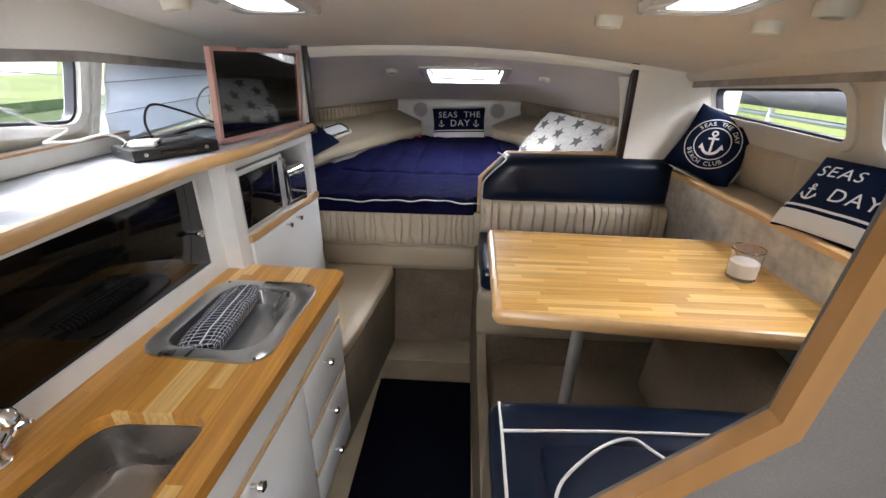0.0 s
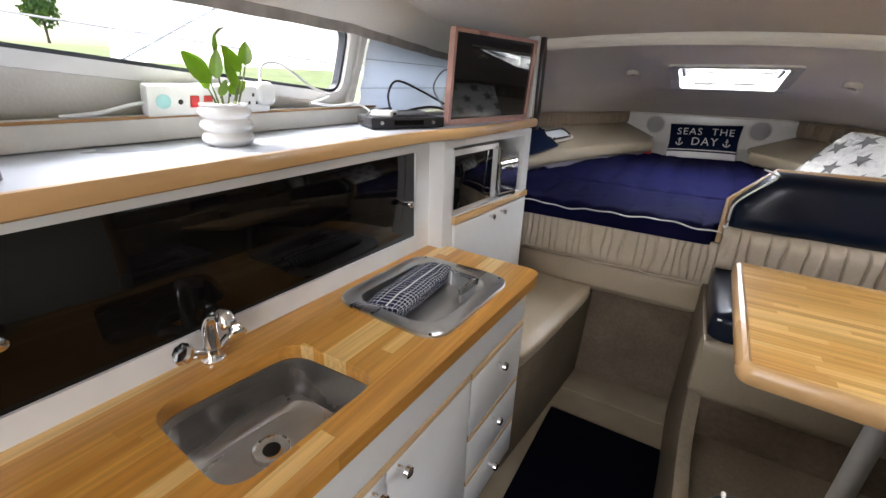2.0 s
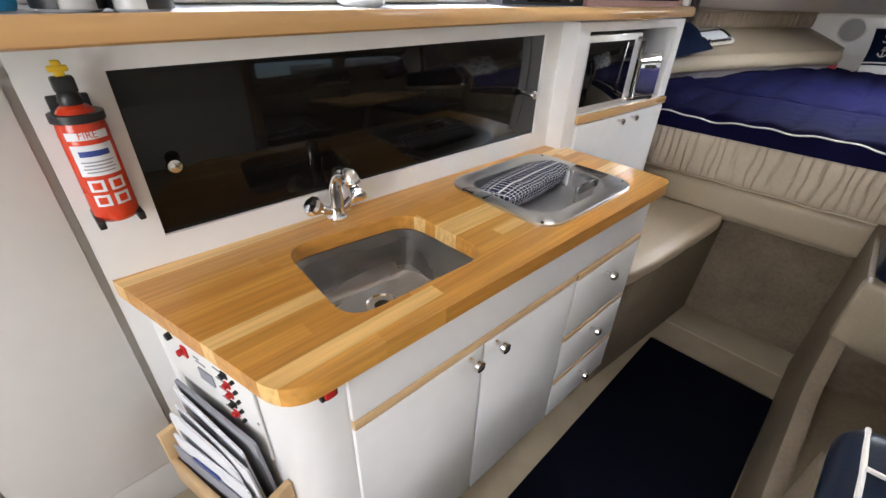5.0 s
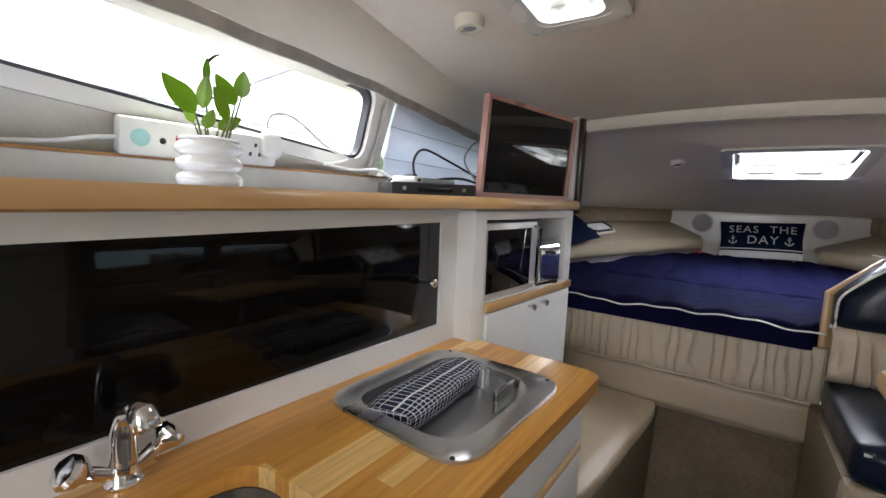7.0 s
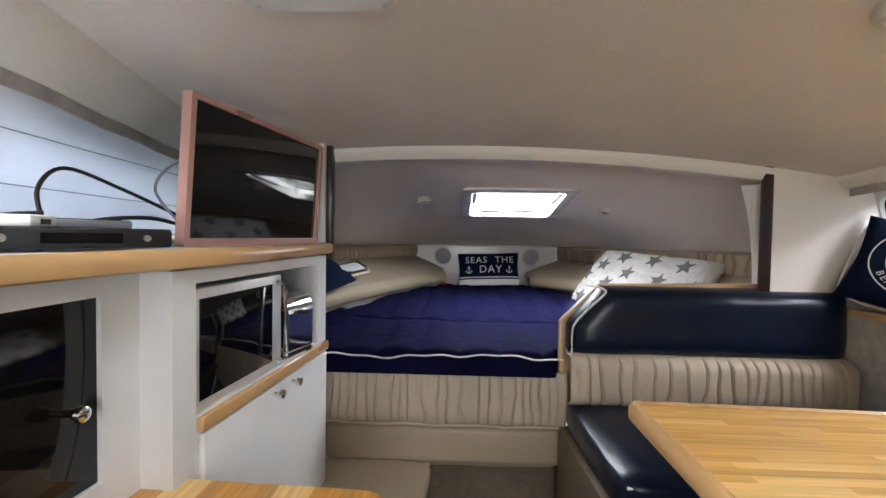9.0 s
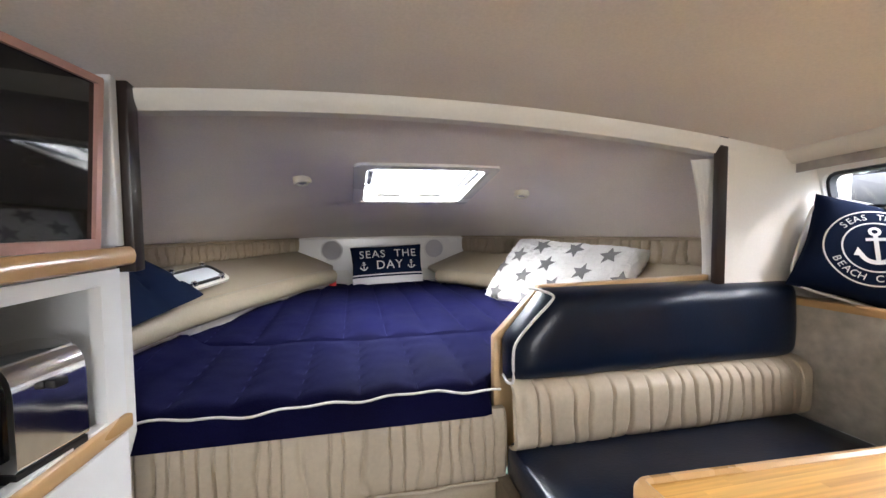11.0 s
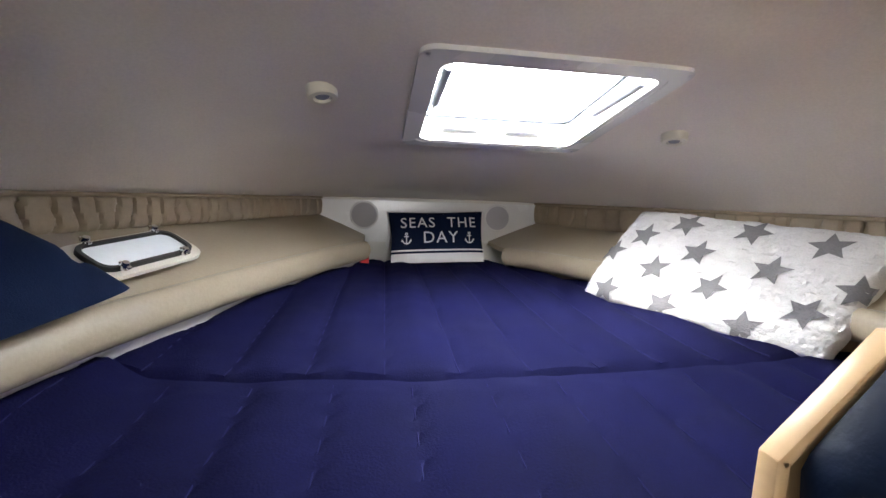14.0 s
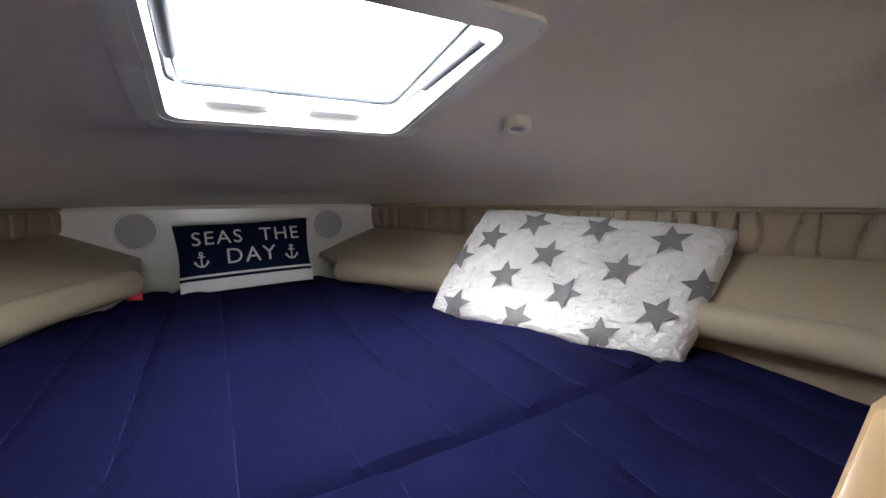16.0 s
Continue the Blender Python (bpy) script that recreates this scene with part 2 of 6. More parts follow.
# ---- helpers for meshes ----
def mesh_object(name, bm, material, smooth=True):
    me = bpy.data.meshes.new(name)
    bmesh.ops.recalc_face_normals(bm, faces=bm.faces[:])
    bm.to_mesh(me)
    bm.free()
    me.materials.append(material)
    if smooth:
        for p in me.polygons:
            p.use_smooth = True
        me.set_sharp_from_angle(angle=radians(38))
    return new(name, me)


def part(name, bm, material, parent, label="", smooth=True):
    ob = mesh_object(name, bm, material, smooth)
    ob.parent = parent
    if label:
        tagged(ob, label)
    return ob


def thing(name, at, label, category, group="", kind="", turn=(0, 0, 0)):
    ob = new(name)
    ob.matrix_world = pose(*at, *turn)
    ob.empty_display_size = 0.05
    return tagged(ob, label, category, group, kind)


def structure(name, bm, material, label, category="", smooth=True):
    return tagged(mesh_object(name, bm, material, smooth), label, category, kind="structure")


def block(x0, x1, y0, y1, z0, z1, r=0.0, seg=2):
    bm = bmesh.new()
    bmesh.ops.create_cube(bm, size=1)
    for v in bm.verts:
        v.co = ((x0 + x1) / 2 + v.co.x * (x1 - x0), (y0 + y1) / 2 + v.co.y * (y1 - y0), (z0 + z1) / 2 + v.co.z * (z1 - z0))
    if r:
        bmesh.ops.bevel(bm, geom=bm.edges[:], offset=r, segments=seg, profile=0.5, affect="EDGES")
    return bm


def join(*bms):
    out = bmesh.new()
    for b in bms:
        me = bpy.data.meshes.new("tmp")
        b.to_mesh(me)
        b.free()
        out.from_mesh(me)
        bpy.data.meshes.remove(me)
    return out


def moved(bm, m):
    bmesh.ops.transform(bm, matrix=m, verts=bm.verts[:])
    return bm


def rounded(outline, r, seg=5):
    """A 2D outline with rounded corners; r is one radius or one per corner."""
    n, out = len(outline), []
    for i in range(n):
        p, a, b = Vector(outline[i]), Vector(outline[i - 1]), Vector(outline[(i + 1) % n])
        ri = r[i] if isinstance(r, (list, tuple)) else r
        if ri <= 0:
            out.append(tuple(p))
            continue
        da, db = (a - p).normalized(), (b - p).normalized()
        for k in range(seg + 1):
            t = k / seg
            out.append(tuple((p + da * ri) * (1 - t) ** 2 + p * 2 * t * (1 - t) + (p + db * ri) * t * t))
    return out


def plate(outer, holes, depth, place, bevel=0.0):
    """A plate with holes: outlines in (u, v), its thickness along w; place(u, v, w) gives the point."""
    bm = bmesh.new()
    edges = []
    for loop in (outer, *holes):
        vs = [bm.verts.new((u, v, 0)) for u, v in loop]
        edges += [bm.edges.new((vs[i], vs[(i + 1) % len(vs)])) for i in range(len(vs))]
    bmesh.ops.triangle_fill(bm, edges=edges, use_beauty=True, normal=(0, 0, 1))
    got = bmesh.ops.extrude_face_region(bm, geom=bm.faces[:])
    for v in got["geom"]:
        if isinstance(v, bmesh.types.BMVert):
            v.co.z = depth
    if bevel:
        bmesh.ops.bevel(bm, geom=[e for e in bm.edges if len(e.link_faces) == 2 and e.calc_face_angle() > 1.2 and abs(e.verts[0].co.z - e.verts[1].co.z) < 1e-6], offset=bevel, segments=3, profile=0.5, affect="EDGES")
    for v in bm.verts:
        v.co = place(*v.co)
    return bm


def flat_xy(z):
    return lambda u, v, w: (u, v, z + w)


def prism(outline, z0, z1, r=0.0, seg=3):
    bm = bmesh.new()
    lo = [bm.verts.new((x, y, z0)) for x, y in outline]
    hi = [bm.verts.new((x, y, z1)) for x, y in outline]
    n = len(outline)
    bm.faces.new(lo[::-1])
    bm.faces.new(hi)
    for i in range(n):
        bm.faces.new((lo[i], lo[(i + 1) % n], hi[(i + 1) % n], hi[i]))
    if r:
        bmesh.ops.bevel(bm, geom=[e for e in bm.edges if abs(e.verts[0].co.z - e.verts[1].co.z) < 1e-6], offset=r, segments=seg, profile=0.5, affect="EDGES")
    return bm


def tube(points, r, sides=8, closed=False):
    """A round tube along points, softened to a smooth curve by the points given."""
    bm = bmesh.new()
    pts = [Vector(p) for p in points]
    rings, n = [], len(pts)
    up = Vector((0, 0, 1))
    for i, p in enumerate(pts):
        a = pts[i - 1] if i or closed else p
        b = pts[(i + 1) % n] if i < n - 1 or closed else p
        d = (b - a).normalized()
        side = d.cross(up)
        side = side.normalized() if side.length > 0.05 else Vector((1, 0, 0))
        other = side.cross(d).normalized()
        rr = r[i] if isinstance(r, (list, tuple)) else r
        rings.append([bm.verts.new(p + rr * (math.cos(2 * math.pi * k / sides) * side + math.sin(2 * math.pi * k / sides) * other)) for k in range(sides)])
    for i in range(n if closed else n - 1):
        p, q = rings[i], rings[(i + 1) % n]
        for k in range(sides):
            bm.faces.new((p[k], p[(k + 1) % sides], q[(k + 1) % sides], q[k]))
    if not closed:
        bm.faces.new(rings[0][::-1])
        bm.faces.new(rings[-1])
    return bm


def smooth_path(points, steps=6):
    """Catmull-Rom through the points."""
    p = [Vector(points[0])] + [Vector(q) for q in points] + [Vector(points[-1])]
    out = []
    for i in range(1, len(p) - 2):
        for k in range(steps):
            t = k / steps
            out.append(0.5 * (2 * p[i] + (p[i + 1] - p[i - 1]) * t + (2 * p[i - 1] - 5 * p[i] + 4 * p[i + 1] - p[i + 2]) * t * t + (3 * p[i] - p[i - 1] - 3 * p[i + 1] + p[i + 2]) * t ** 3))
    return out + [p[-1]]


def lathe(profile, n=24, at=(0, 0, 0), axis=None):
    """A turned body from (radius, height) pairs; axis turns its height to another direction."""
    bm = bmesh.new()
    rings = []
    for r, h in profile:
        rings.append([bm.verts.new((max(r, 1e-5) * math.cos(2 * math.pi * k / n), max(r, 1e-5) * math.sin(2 * math.pi * k / n), h)) for k in range(n)])
    for a, b in zip(rings, rings[1:]):
        for k in range(n):
            bm.faces.new((a[k], a[(k + 1) % n], b[(k + 1) % n], b[k]))
    bm.faces.new(rings[0][::-1])
    bm.faces.new(rings[-1])
    m = Matrix.Translation(at)
    if axis:
        m = m @ Vector(axis).to_track_quat("Z", "Y").to_matrix().to_4x4()
    return moved(bm, m)


def surface(fn, us, vs, thick=None, skip=None):
    """A sheet fn(u, v) over the lines us and vs, with a thickness vector, leaving out the cells for which skip(u, v) holds."""
    bm = bmesh.new()
    grid = [[bm.verts.new(fn(u, v)) for v in vs] for u in us]
    for i in range(len(us) - 1):
        for j in range(len(vs) - 1):
            if skip and skip((us[i] + us[i + 1]) / 2, (vs[j] + vs[j + 1]) / 2):
                continue
            bm.faces.new((grid[i][j], grid[i + 1][j], grid[i + 1][j + 1], grid[i][j + 1]))
    if thick:
        got = bmesh.ops.extrude_face_region(bm, geom=bm.faces[:])
        bmesh.ops.translate(bm, vec=thick, verts=[v for v in got["geom"] if isinstance(v, bmesh.types.BMVert)])
    bmesh.ops.delete(bm, geom=[v for v in bm.verts if not v.link_faces], context="VERTS")
    return bm


def steps(a, b, n):
    return [a + (b - a) * i / n for i in range(n + 1)]


def cushion(x0, x1, y0, y1, z0, z1, r=0.03, puff=0.01, n=14, wrinkle=0.0, seed=0):
    """A stuffed block: rounded edges, faces that swell a little, and soft creases."""
    bm = block(x0, x1, y0, y1, z0, z1)
    bmesh.ops.subdivide_edges(bm, edges=bm.edges[:], cuts=n, use_grid_fill=True)
    c = Vector(((x0 + x1) / 2, (y0 + y1) / 2, (z0 + z1) / 2))
    h = Vector(((x1 - x0) / 2, (y1 - y0) / 2, (z1 - z0) / 2))
    for v in bm.verts:
        p = v.co - c
        q = Vector([max(-h[i] + r, min(h[i] - r, p[i])) for i in range(3)])
        d = p - q
        if d.length > 1e-6:
            d = d.normalized() * r
        s = [1 - (abs(p[i]) / h[i]) ** 2 if h[i] else 0 for i in range(3)]
        out = q + d
        for i in range(3):
            j, k = (i + 1) % 3, (i + 2) % 3
            if abs(abs(p[i]) - h[i]) < 1e-5:
                w = math.sqrt(max(s[j], 0) * max(s[k], 0))
                e = noise.noise(v.co * 9 + Vector((seed, 0, 0))) * wrinkle
                out[i] += math.copysign(puff * w + e * min(1, 4 * w), p[i])
        v.co = c + out
    return bm


def ruched(a, b, drop, out, folds, amp, seed=1, n=160, m=10, belly=0.012):
    """Gathered cloth hung from the line a-b down the vector drop, bulging along out, in many uneven folds."""
    a, b, drop, out = Vector(a), Vector(b), Vector(drop), Vector(out).normalized()

    def fn(u, v):
        f = u * folds * (1 + 0.10 * math.sin(5 * u + seed)) + 0.55 * noise.noise(Vector((u * folds * 0.5, seed, 2))) + 0.35 * noise.noise(Vector((u * folds * 0.9, v * 1.6, seed)))
        crease = math.exp(-(math.sin(math.pi * f) / 0.24) ** 2) * (0.55 + 0.8 * abs(noise.noise(Vector((f * 0.5, v * 1.5, seed + 7)))))
        swell = 0.5 + 0.5 * noise.noise(Vector((u * folds * 0.4, v * 1.2, seed + 3)))
        edge = max(0.0, 1 - (2 * v - 1) ** 6)
        return a.lerp(b, u) + drop * v + out * (belly * edge + amp * (0.5 * swell - crease) * (0.4 + 0.6 * edge))
    return surface(fn, steps(0, 1, n), steps(0, 1, m), thick=tuple(-0.02 * out))


def text_mesh(body, size, extrude=0.0, align="CENTER", spacing=1.0):
    data = bpy.data.curves.new("letters", "FONT")
    data.body, data.size, data.align_x, data.align_y, data.space_character = body, size, align, "CENTER", spacing
    data.extrude, data.resolution_u = extrude, 3
    ob = bpy.data.objects.new("letters", data)
    scene.collection.objects.link(ob)
    bpy.context.view_layer.update()
    me = bpy.data.meshes.new_from_object(ob)
    bpy.data.objects.remove(ob)
    bm = bmesh.new()
    bm.from_mesh(me)
    bpy.data.meshes.remove(me)
    bmesh.ops.triangulate(bm, faces=bm.faces[:])
    return bm


def star_outline(r, turn=0.0, inner=0.45):
    return [((r if k % 2 == 0 else r * inner) * math.sin(turn + k * math.pi / 5), (r if k % 2 == 0 else r * inner) * math.cos(turn + k * math.pi / 5)) for k in range(10)]


def flat_shape(outline):
    bm = bmesh.new()
    bm.faces.new([bm.verts.new((x, y, 0)) for x, y in outline])
    bmesh.ops.triangulate(bm, faces=bm.faces[:])
    return bm


def anchor(h):
    """A flat anchor: ring, shank, stock, arms with flukes."""
    ring = plate([(0.13 * h * math.cos(t), 0.42 * h + 0.13 * h * math.sin(t)) for t in steps(0, 2 * math.pi, 14)[:-1]], [[(0.06 * h * math.cos(t), 0.42 * h + 0.06 * h * math.sin(t)) for t in steps(0, 2 * math.pi, 14)[:-1]]], 0.0005, lambda u, v, w: (u, v, w))
    bars = [block(-0.045 * h, 0.045 * h, -0.45 * h, 0.32 * h, 0, 0.0005), block(-0.2 * h, 0.2 * h, 0.16 * h, 0.24 * h, 0, 0.0005)]
    arc = [(0.38 * h * math.sin(t), -0.12 * h - 0.36 * h * math.cos(t)) for t in steps(-1.35, 1.35, 12)] + [(0.27 * h * math.sin(t), -0.12 * h - 0.25 * h * math.cos(t)) for t in steps(1.35, -1.35, 12)]
    arms = flat_shape(arc)
    tips = [flat_shape([(s * 0.24 * h, -0.24 * h), (s * 0.47 * h, -0.22 * h), (s * 0.37 * h, 0.0)]) for s in (1, -1)]
    return join(ring, *bars, arms, *tips)


def fine(bm, cuts=1):
    bmesh.ops.subdivide_edges(bm, edges=bm.edges[:], cuts=cuts, use_grid_fill=False)
    bmesh.ops.triangulate(bm, faces=bm.faces[:])
    return bm


def onto(bm, fn, lift=0.0015):
    """Lays flat artwork (x, y) on a surface fn(x, y) -> z."""
    for v in bm.verts:
        v.co.z = fn(v.co.x, v.co.y) + lift + v.co.z
    return bm


def pillow_height(w, h, t, sag=0.0):
    def fn(x, y):
        u, v = min(1, abs(2 * x / w)), min(1, abs(2 * y / h))
        return 0.5 * t * ((1 - u ** 2.4) * (1 - v ** 2.4)) ** 0.42 + 0.004 * noise.noise(Vector((x * 14, y * 14, w * 9)))
    return fn


def pillow(w, h, t, pinch=0.05):
    """A stuffed pillow in its own plane (x, y), front towards +z."""
    fn = pillow_height(w, h, t)
    n = 26

    def place(side):
        def f(u, v):
            x, y = w / 2 * u, h / 2 * v
            k = 1 - pinch * (1 - abs(u) ** 1.5) * abs(v) ** 6
            q = 1 - pinch * (1 - abs(v) ** 1.5) * abs(u) ** 6
            z = fn(x, y) if abs(u) < 1 and abs(v) < 1 else 0.0
            return (x * q, y * k, side * z)
        return f
    us = [math.sin(a) for a in steps(-math.pi / 2, math.pi / 2, n)]
    bm = join(surface(place(1), us, us), surface(place(-1), us, us))
    bmesh.ops.remove_doubles(bm, verts=bm.verts[:], dist=1e-4)
    return bm


SEAM = shade("blue_seam_thread", (0.012, 0.012, 0.050), 0.95, vary=0.2, grain=300, bump=0.1, spec=0.1)
XC = 0.2625


def sliced(bm, axis, at, keep):
    """Cuts a solid across an axis, keeps one side (1: above, -1: below) and closes the cut."""
    co, no = [0, 0, 0], [0, 0, 0]
    co[axis], no[axis] = at, keep
    bmesh.ops.bisect_plane(bm, geom=bm.verts[:] + bm.edges[:] + bm.faces[:], plane_co=co, plane_no=no, clear_inner=True)
    bmesh.ops.holes_fill(bm, edges=[e for e in bm.edges if e.is_boundary], sides=0)
    return bm


def islands(bm):
    """The separate solids of a mesh, each as a mesh of its own."""
    left, out = set(bm.verts), []
    while left:
        todo, got = [next(iter(left))], set()
        while todo:
            v = todo.pop()
            if v in got:
                continue
            got.add(v)
            todo += [e.other_vert(v) for e in v.link_edges]
        left -= got
        one = bm.copy()
        bm.verts.index_update()
        names = {v.index for v in got}
        one.verts.ensure_lookup_table()
        bmesh.ops.delete(one, geom=[v for v in one.verts if v.index not in names], context="VERTS")
        out.append(one)
    return out


def staves(bm, cross, width, length, seed, material, parent):
    """Splits a solid wooden top into glued staves, each a part of its own."""
    rn = random.Random(seed)
    along = 1 - cross
    lo, hi = min(v.co[cross] for v in bm.verts), max(v.co[cross] for v in bm.verts)
    s0, s1 = min(v.co[along] for v in bm.verts), max(v.co[along] for v in bm.verts)
    n = max(1, round((hi - lo) / width))
    for k in range(n):
        strip = bm.copy()
        if k:
            sliced(strip, cross, lo + (hi - lo) * k / n, 1)
        if k < n - 1:
            sliced(strip, cross, lo + (hi - lo) * (k + 1) / n, -1)
        cuts, at = [], s0 + length * rn.uniform(0.2, 1.0)
        while at < s1 - 0.06:
            cuts.append(at)
            at += length * rn.uniform(0.7, 1.2)
        ends = [None] + cuts + [None]
        for a, b in zip(ends, ends[1:]):
            one = strip.copy()
            if a is not None:
                sliced(one, along, a, 1)
            if b is not None:
                sliced(one, along, b, -1)
            for piece in islands(one):
                part("stave", piece, material, parent)
            one.free()
        strip.free()
    bm.free()

# ---- the large structure ----
def half_beam(y):
    """Half the cabin's width at the foot of the headlining in the fore cabin."""
    return 0.57 + 0.356 * (4.75 - y)


def berth_crown(y):
    return 1.712 - 0.150 * (y - 2.95) - 0.036 * (y - 2.95) ** 2


def berth_ceiling(s, y):
    side = 1.335 - 0.012 * (y - 2.95)
    c = berth_crown(y)
    x = XC + s * half_beam(y)
    d = max(abs(x - 0.30) - 0.25, abs(y - 3.625) - 0.26, 0)
    return (x, y, c - (c - side) * (0.10 * s * s + 0.90 * abs(s) ** 4.5) - 0.040 * math.exp(-(d / 0.13) ** 2))


def main_ceiling(x, y):
    return (x, y, 1.78 - 0.09 * (y - 2.0) - 0.065 * (x - 0.08) ** 2)


structure("floor", block(-0.75, 1.5, 0.95, 3.12, -0.05, 0.0), CARPET, "beige short-pile carpet on the cabin sole", "floor", False)
structure("floor_step", block(-0.9, 1.3, -0.6, 0.985, -0.05, 0.335, 0.012), CARPET, "raised beige carpeted floor at the entry", "step")

# main headlining, with two hatch openings
HP = (-0.268, -0.100, 1.87, 2.125)
HS = (0.725, 0.888, 1.74, 1.915)


def in_hatch(x, y):
    return any(a < x < b and c < y < d for a, b, c, d in (HP, HS))


us = sorted(set(steps(-0.72, 1.5, 18) + [HP[0], HP[1], HS[0], HS[1]]))
vs = sorted(set(steps(-0.6, 2.95, 16) + [HP[2], HP[3], HS[2], HS[3]]))
structure("ceiling", surface(main_ceiling, us, vs, (0, 0, 0.05), in_hatch), VINYL, "taupe vinyl headlining with faint stains", "ceiling")

# fore-cabin headlining with the bow hatch opening
HB = (0.085, 0.545, 3.40, 3.85)
ys = sorted(set(steps(2.95, 4.82, 44) + [HB[2], HB[3]]))




bm = bmesh.new()
rows = []
for y in ys:
    h = half_beam(y)
    ss = [-1, -0.95, -0.88, -0.8, -0.7, -0.6, -0.5, -0.4, -0.32, (HB[0] - 0.05 - XC) / h, (HB[0] - XC) / h, (0.2 - XC) / h, (0.4 - XC) / h, (HB[1] - XC) / h, (HB[1] + 0.05 - XC) / h, 0.36, 0.42, 0.5, 0.6, 0.7, 0.8, 0.88, 0.95, 1]
    rows.append([bm.verts.new(berth_ceiling(s, y)) for s in ss])
for i in range(len(rows) - 1):
    for k in range(len(rows[0]) - 1):
        if HB[2] < (ys[i] + ys[i + 1]) / 2 < HB[3] and 10 <= k < 13:
            continue
        bm.faces.new((rows[i][k], rows[i][k + 1], rows[i + 1][k + 1], rows[i + 1][k]))
got = bmesh.ops.extrude_face_region(bm, geom=bm.faces[:])
bmesh.ops.translate(bm, vec=(0, 0, 0.05), verts=[v for v in got["geom"] if isinstance(v, bmesh.types.BMVert)])
structure("ceiling_fore_cabin", bm, VINYL, "taupe vinyl headlining sloping down to the bow", "ceiling")

# arched beam between the two cabins
bm = surface(lambda u, v: (-0.44 + 1.56 * u, 2.925 - 0.006 * math.sin(math.pi * v) + 0.018 * v, main_ceiling(-0.44 + 1.56 * u, 2.95)[2] - 0.002 - 0.042 * v), steps(0, 1, 24), steps(0, 1, 6), (0, 0.045, 0))
structure("beam", bm, PADDED, "arched white padded beam across the headlining", "beam")

# galley back wall (slightly angled), above and behind the worktop
def galley_x(y):
    return -0.555 + 0.05 * (y - 1.03) / 1.06


WIN_BACK = [(1.03, 0.995), (2.094, 0.995), (2.094, 1.282), (1.03, 1.274)]
structure("wall_galley", plate([(0.925, 0.30), (2.20, 0.30), (2.20, 1.33), (0.925, 1.33)], [WIN_BACK], -0.03, lambda u, v, w: (galley_x(u) + w, u, v)), WHITE, "white laminate back wall of the galley", "wall", False)
structure("wall_galley_inner", block(-0.66, -0.645, 0.93, 2.2, 0.9, 1.33), CREAM, "plain wall behind the galley locker", "wall", False)

# port hull side with its window
def port_side(u, v, w):
    return (-0.80 + 0.37 * (v - 1.45) - 0.14 * max(0, u - 2.12) + w, u, v)


WP = rounded([(1.175, 1.535), (2.065, 1.448), (2.055, 1.645), (1.20, 1.705)], [0.07, 0.05, 0.05, 0.07])
WP2 = rounded([(2.135, 1.385), (2.90, 1.385), (2.90, 1.70), (2.135, 1.70)], 0.03)
structure("wall_port", plate([(-0.6, 1.36), (2.95, 1.36), (2.95, 1.80), (-0.6, 1.80)], [WP, WP2], -0.04, port_side), LINER, "cream vinyl hull lining above the galley shelf", "wall")
structure("wall_port_lower", block(-0.86, -0.82, -0.6, 2.95, 0.0, 1.36), CREAM, "plain hull side", "wall", False)
structure("trim_port_batten", block(-0.815, -0.775, 0.9, 2.22, 1.352, 1.408, 0.004), CREAM, "cream batten along the back of the shelf", "trim")


structure("trim_port_lip", block(-0.7748, -0.769, 0.9, 2.22, 1.401, 1.4075, 0.002), TRIMWOOD, "thin wooden lip along the batten", "trim")


def starboard_side(u, v, w):
    return (1.46 + 0.06 * (2.95 - u) - 0.30 * (v - 1.45) + w, u, v)


WS = rounded([(2.235, 1.415), (2.925, 1.430), (2.925, 1.535), (2.245, 1.575)], [0.035, 0.03, 0.04, 0.05])
WS2 = rounded([(1.40, 1.39), (2.12, 1.41), (2.13, 1.59), (1.40, 1.62)], 0.045)
structure("wall_starboard", plate([(-0.6, 1.10), (3.0, 1.10), (3.0, 1.80), (-0.6, 1.80)], [WS, WS2], 0.04, starboard_side), LINER, "cream vinyl hull lining above the dinette", "wall")
structure("wall_starboard_lower", block(1.60, 1.64, -0.6, 3.0, 0.0, 1.2), CREAM, "plain hull side", "wall", False)

# white bulkhead beside the dark post
structure("wall_bulkhead", block(1.093, 1.56, 2.932, 3.0, 0.0, 1.72), PADDED, "white padded bulkhead beside the berth", "wall")
structure("wall_bulkhead_port", block(-0.9, -0.44, 2.93, 2.97, 0.0, 1.75), CREAM, "plain bulkhead behind the galley", "wall", False)

structure("wall_bulkhead_lower", block(-0.95, -0.412, 3.0, 3.05, 0.0, 0.80), CREAM, "plain lower bulkhead under the berth", "wall", False)

# aft end with the companionway opening, and sides that close the entry
structure("wall_aft", plate([(-0.95, 0.0), (1.7, 0.0), (1.7, 1.9), (-0.95, 1.9)], [[(-0.15, 0.5), (0.65, 0.5), (0.65, 1.7), (-0.15, 1.7)]], -0.05, lambda u, v, w: (u, -0.25 + w, v)), CREAM, "plain aft bulkhead with the companionway", "wall", False)

# bow panel
structure("wall_bow", plate(rounded([(-0.40, 0.9), (0.92, 0.9), (0.92, 1.34), (-0.40, 1.34)], 0.0), [], 0.03, lambda u, v, w: (u, 4.775 + w, v)), LINER, "plain end of the fore cabin", "wall", False)

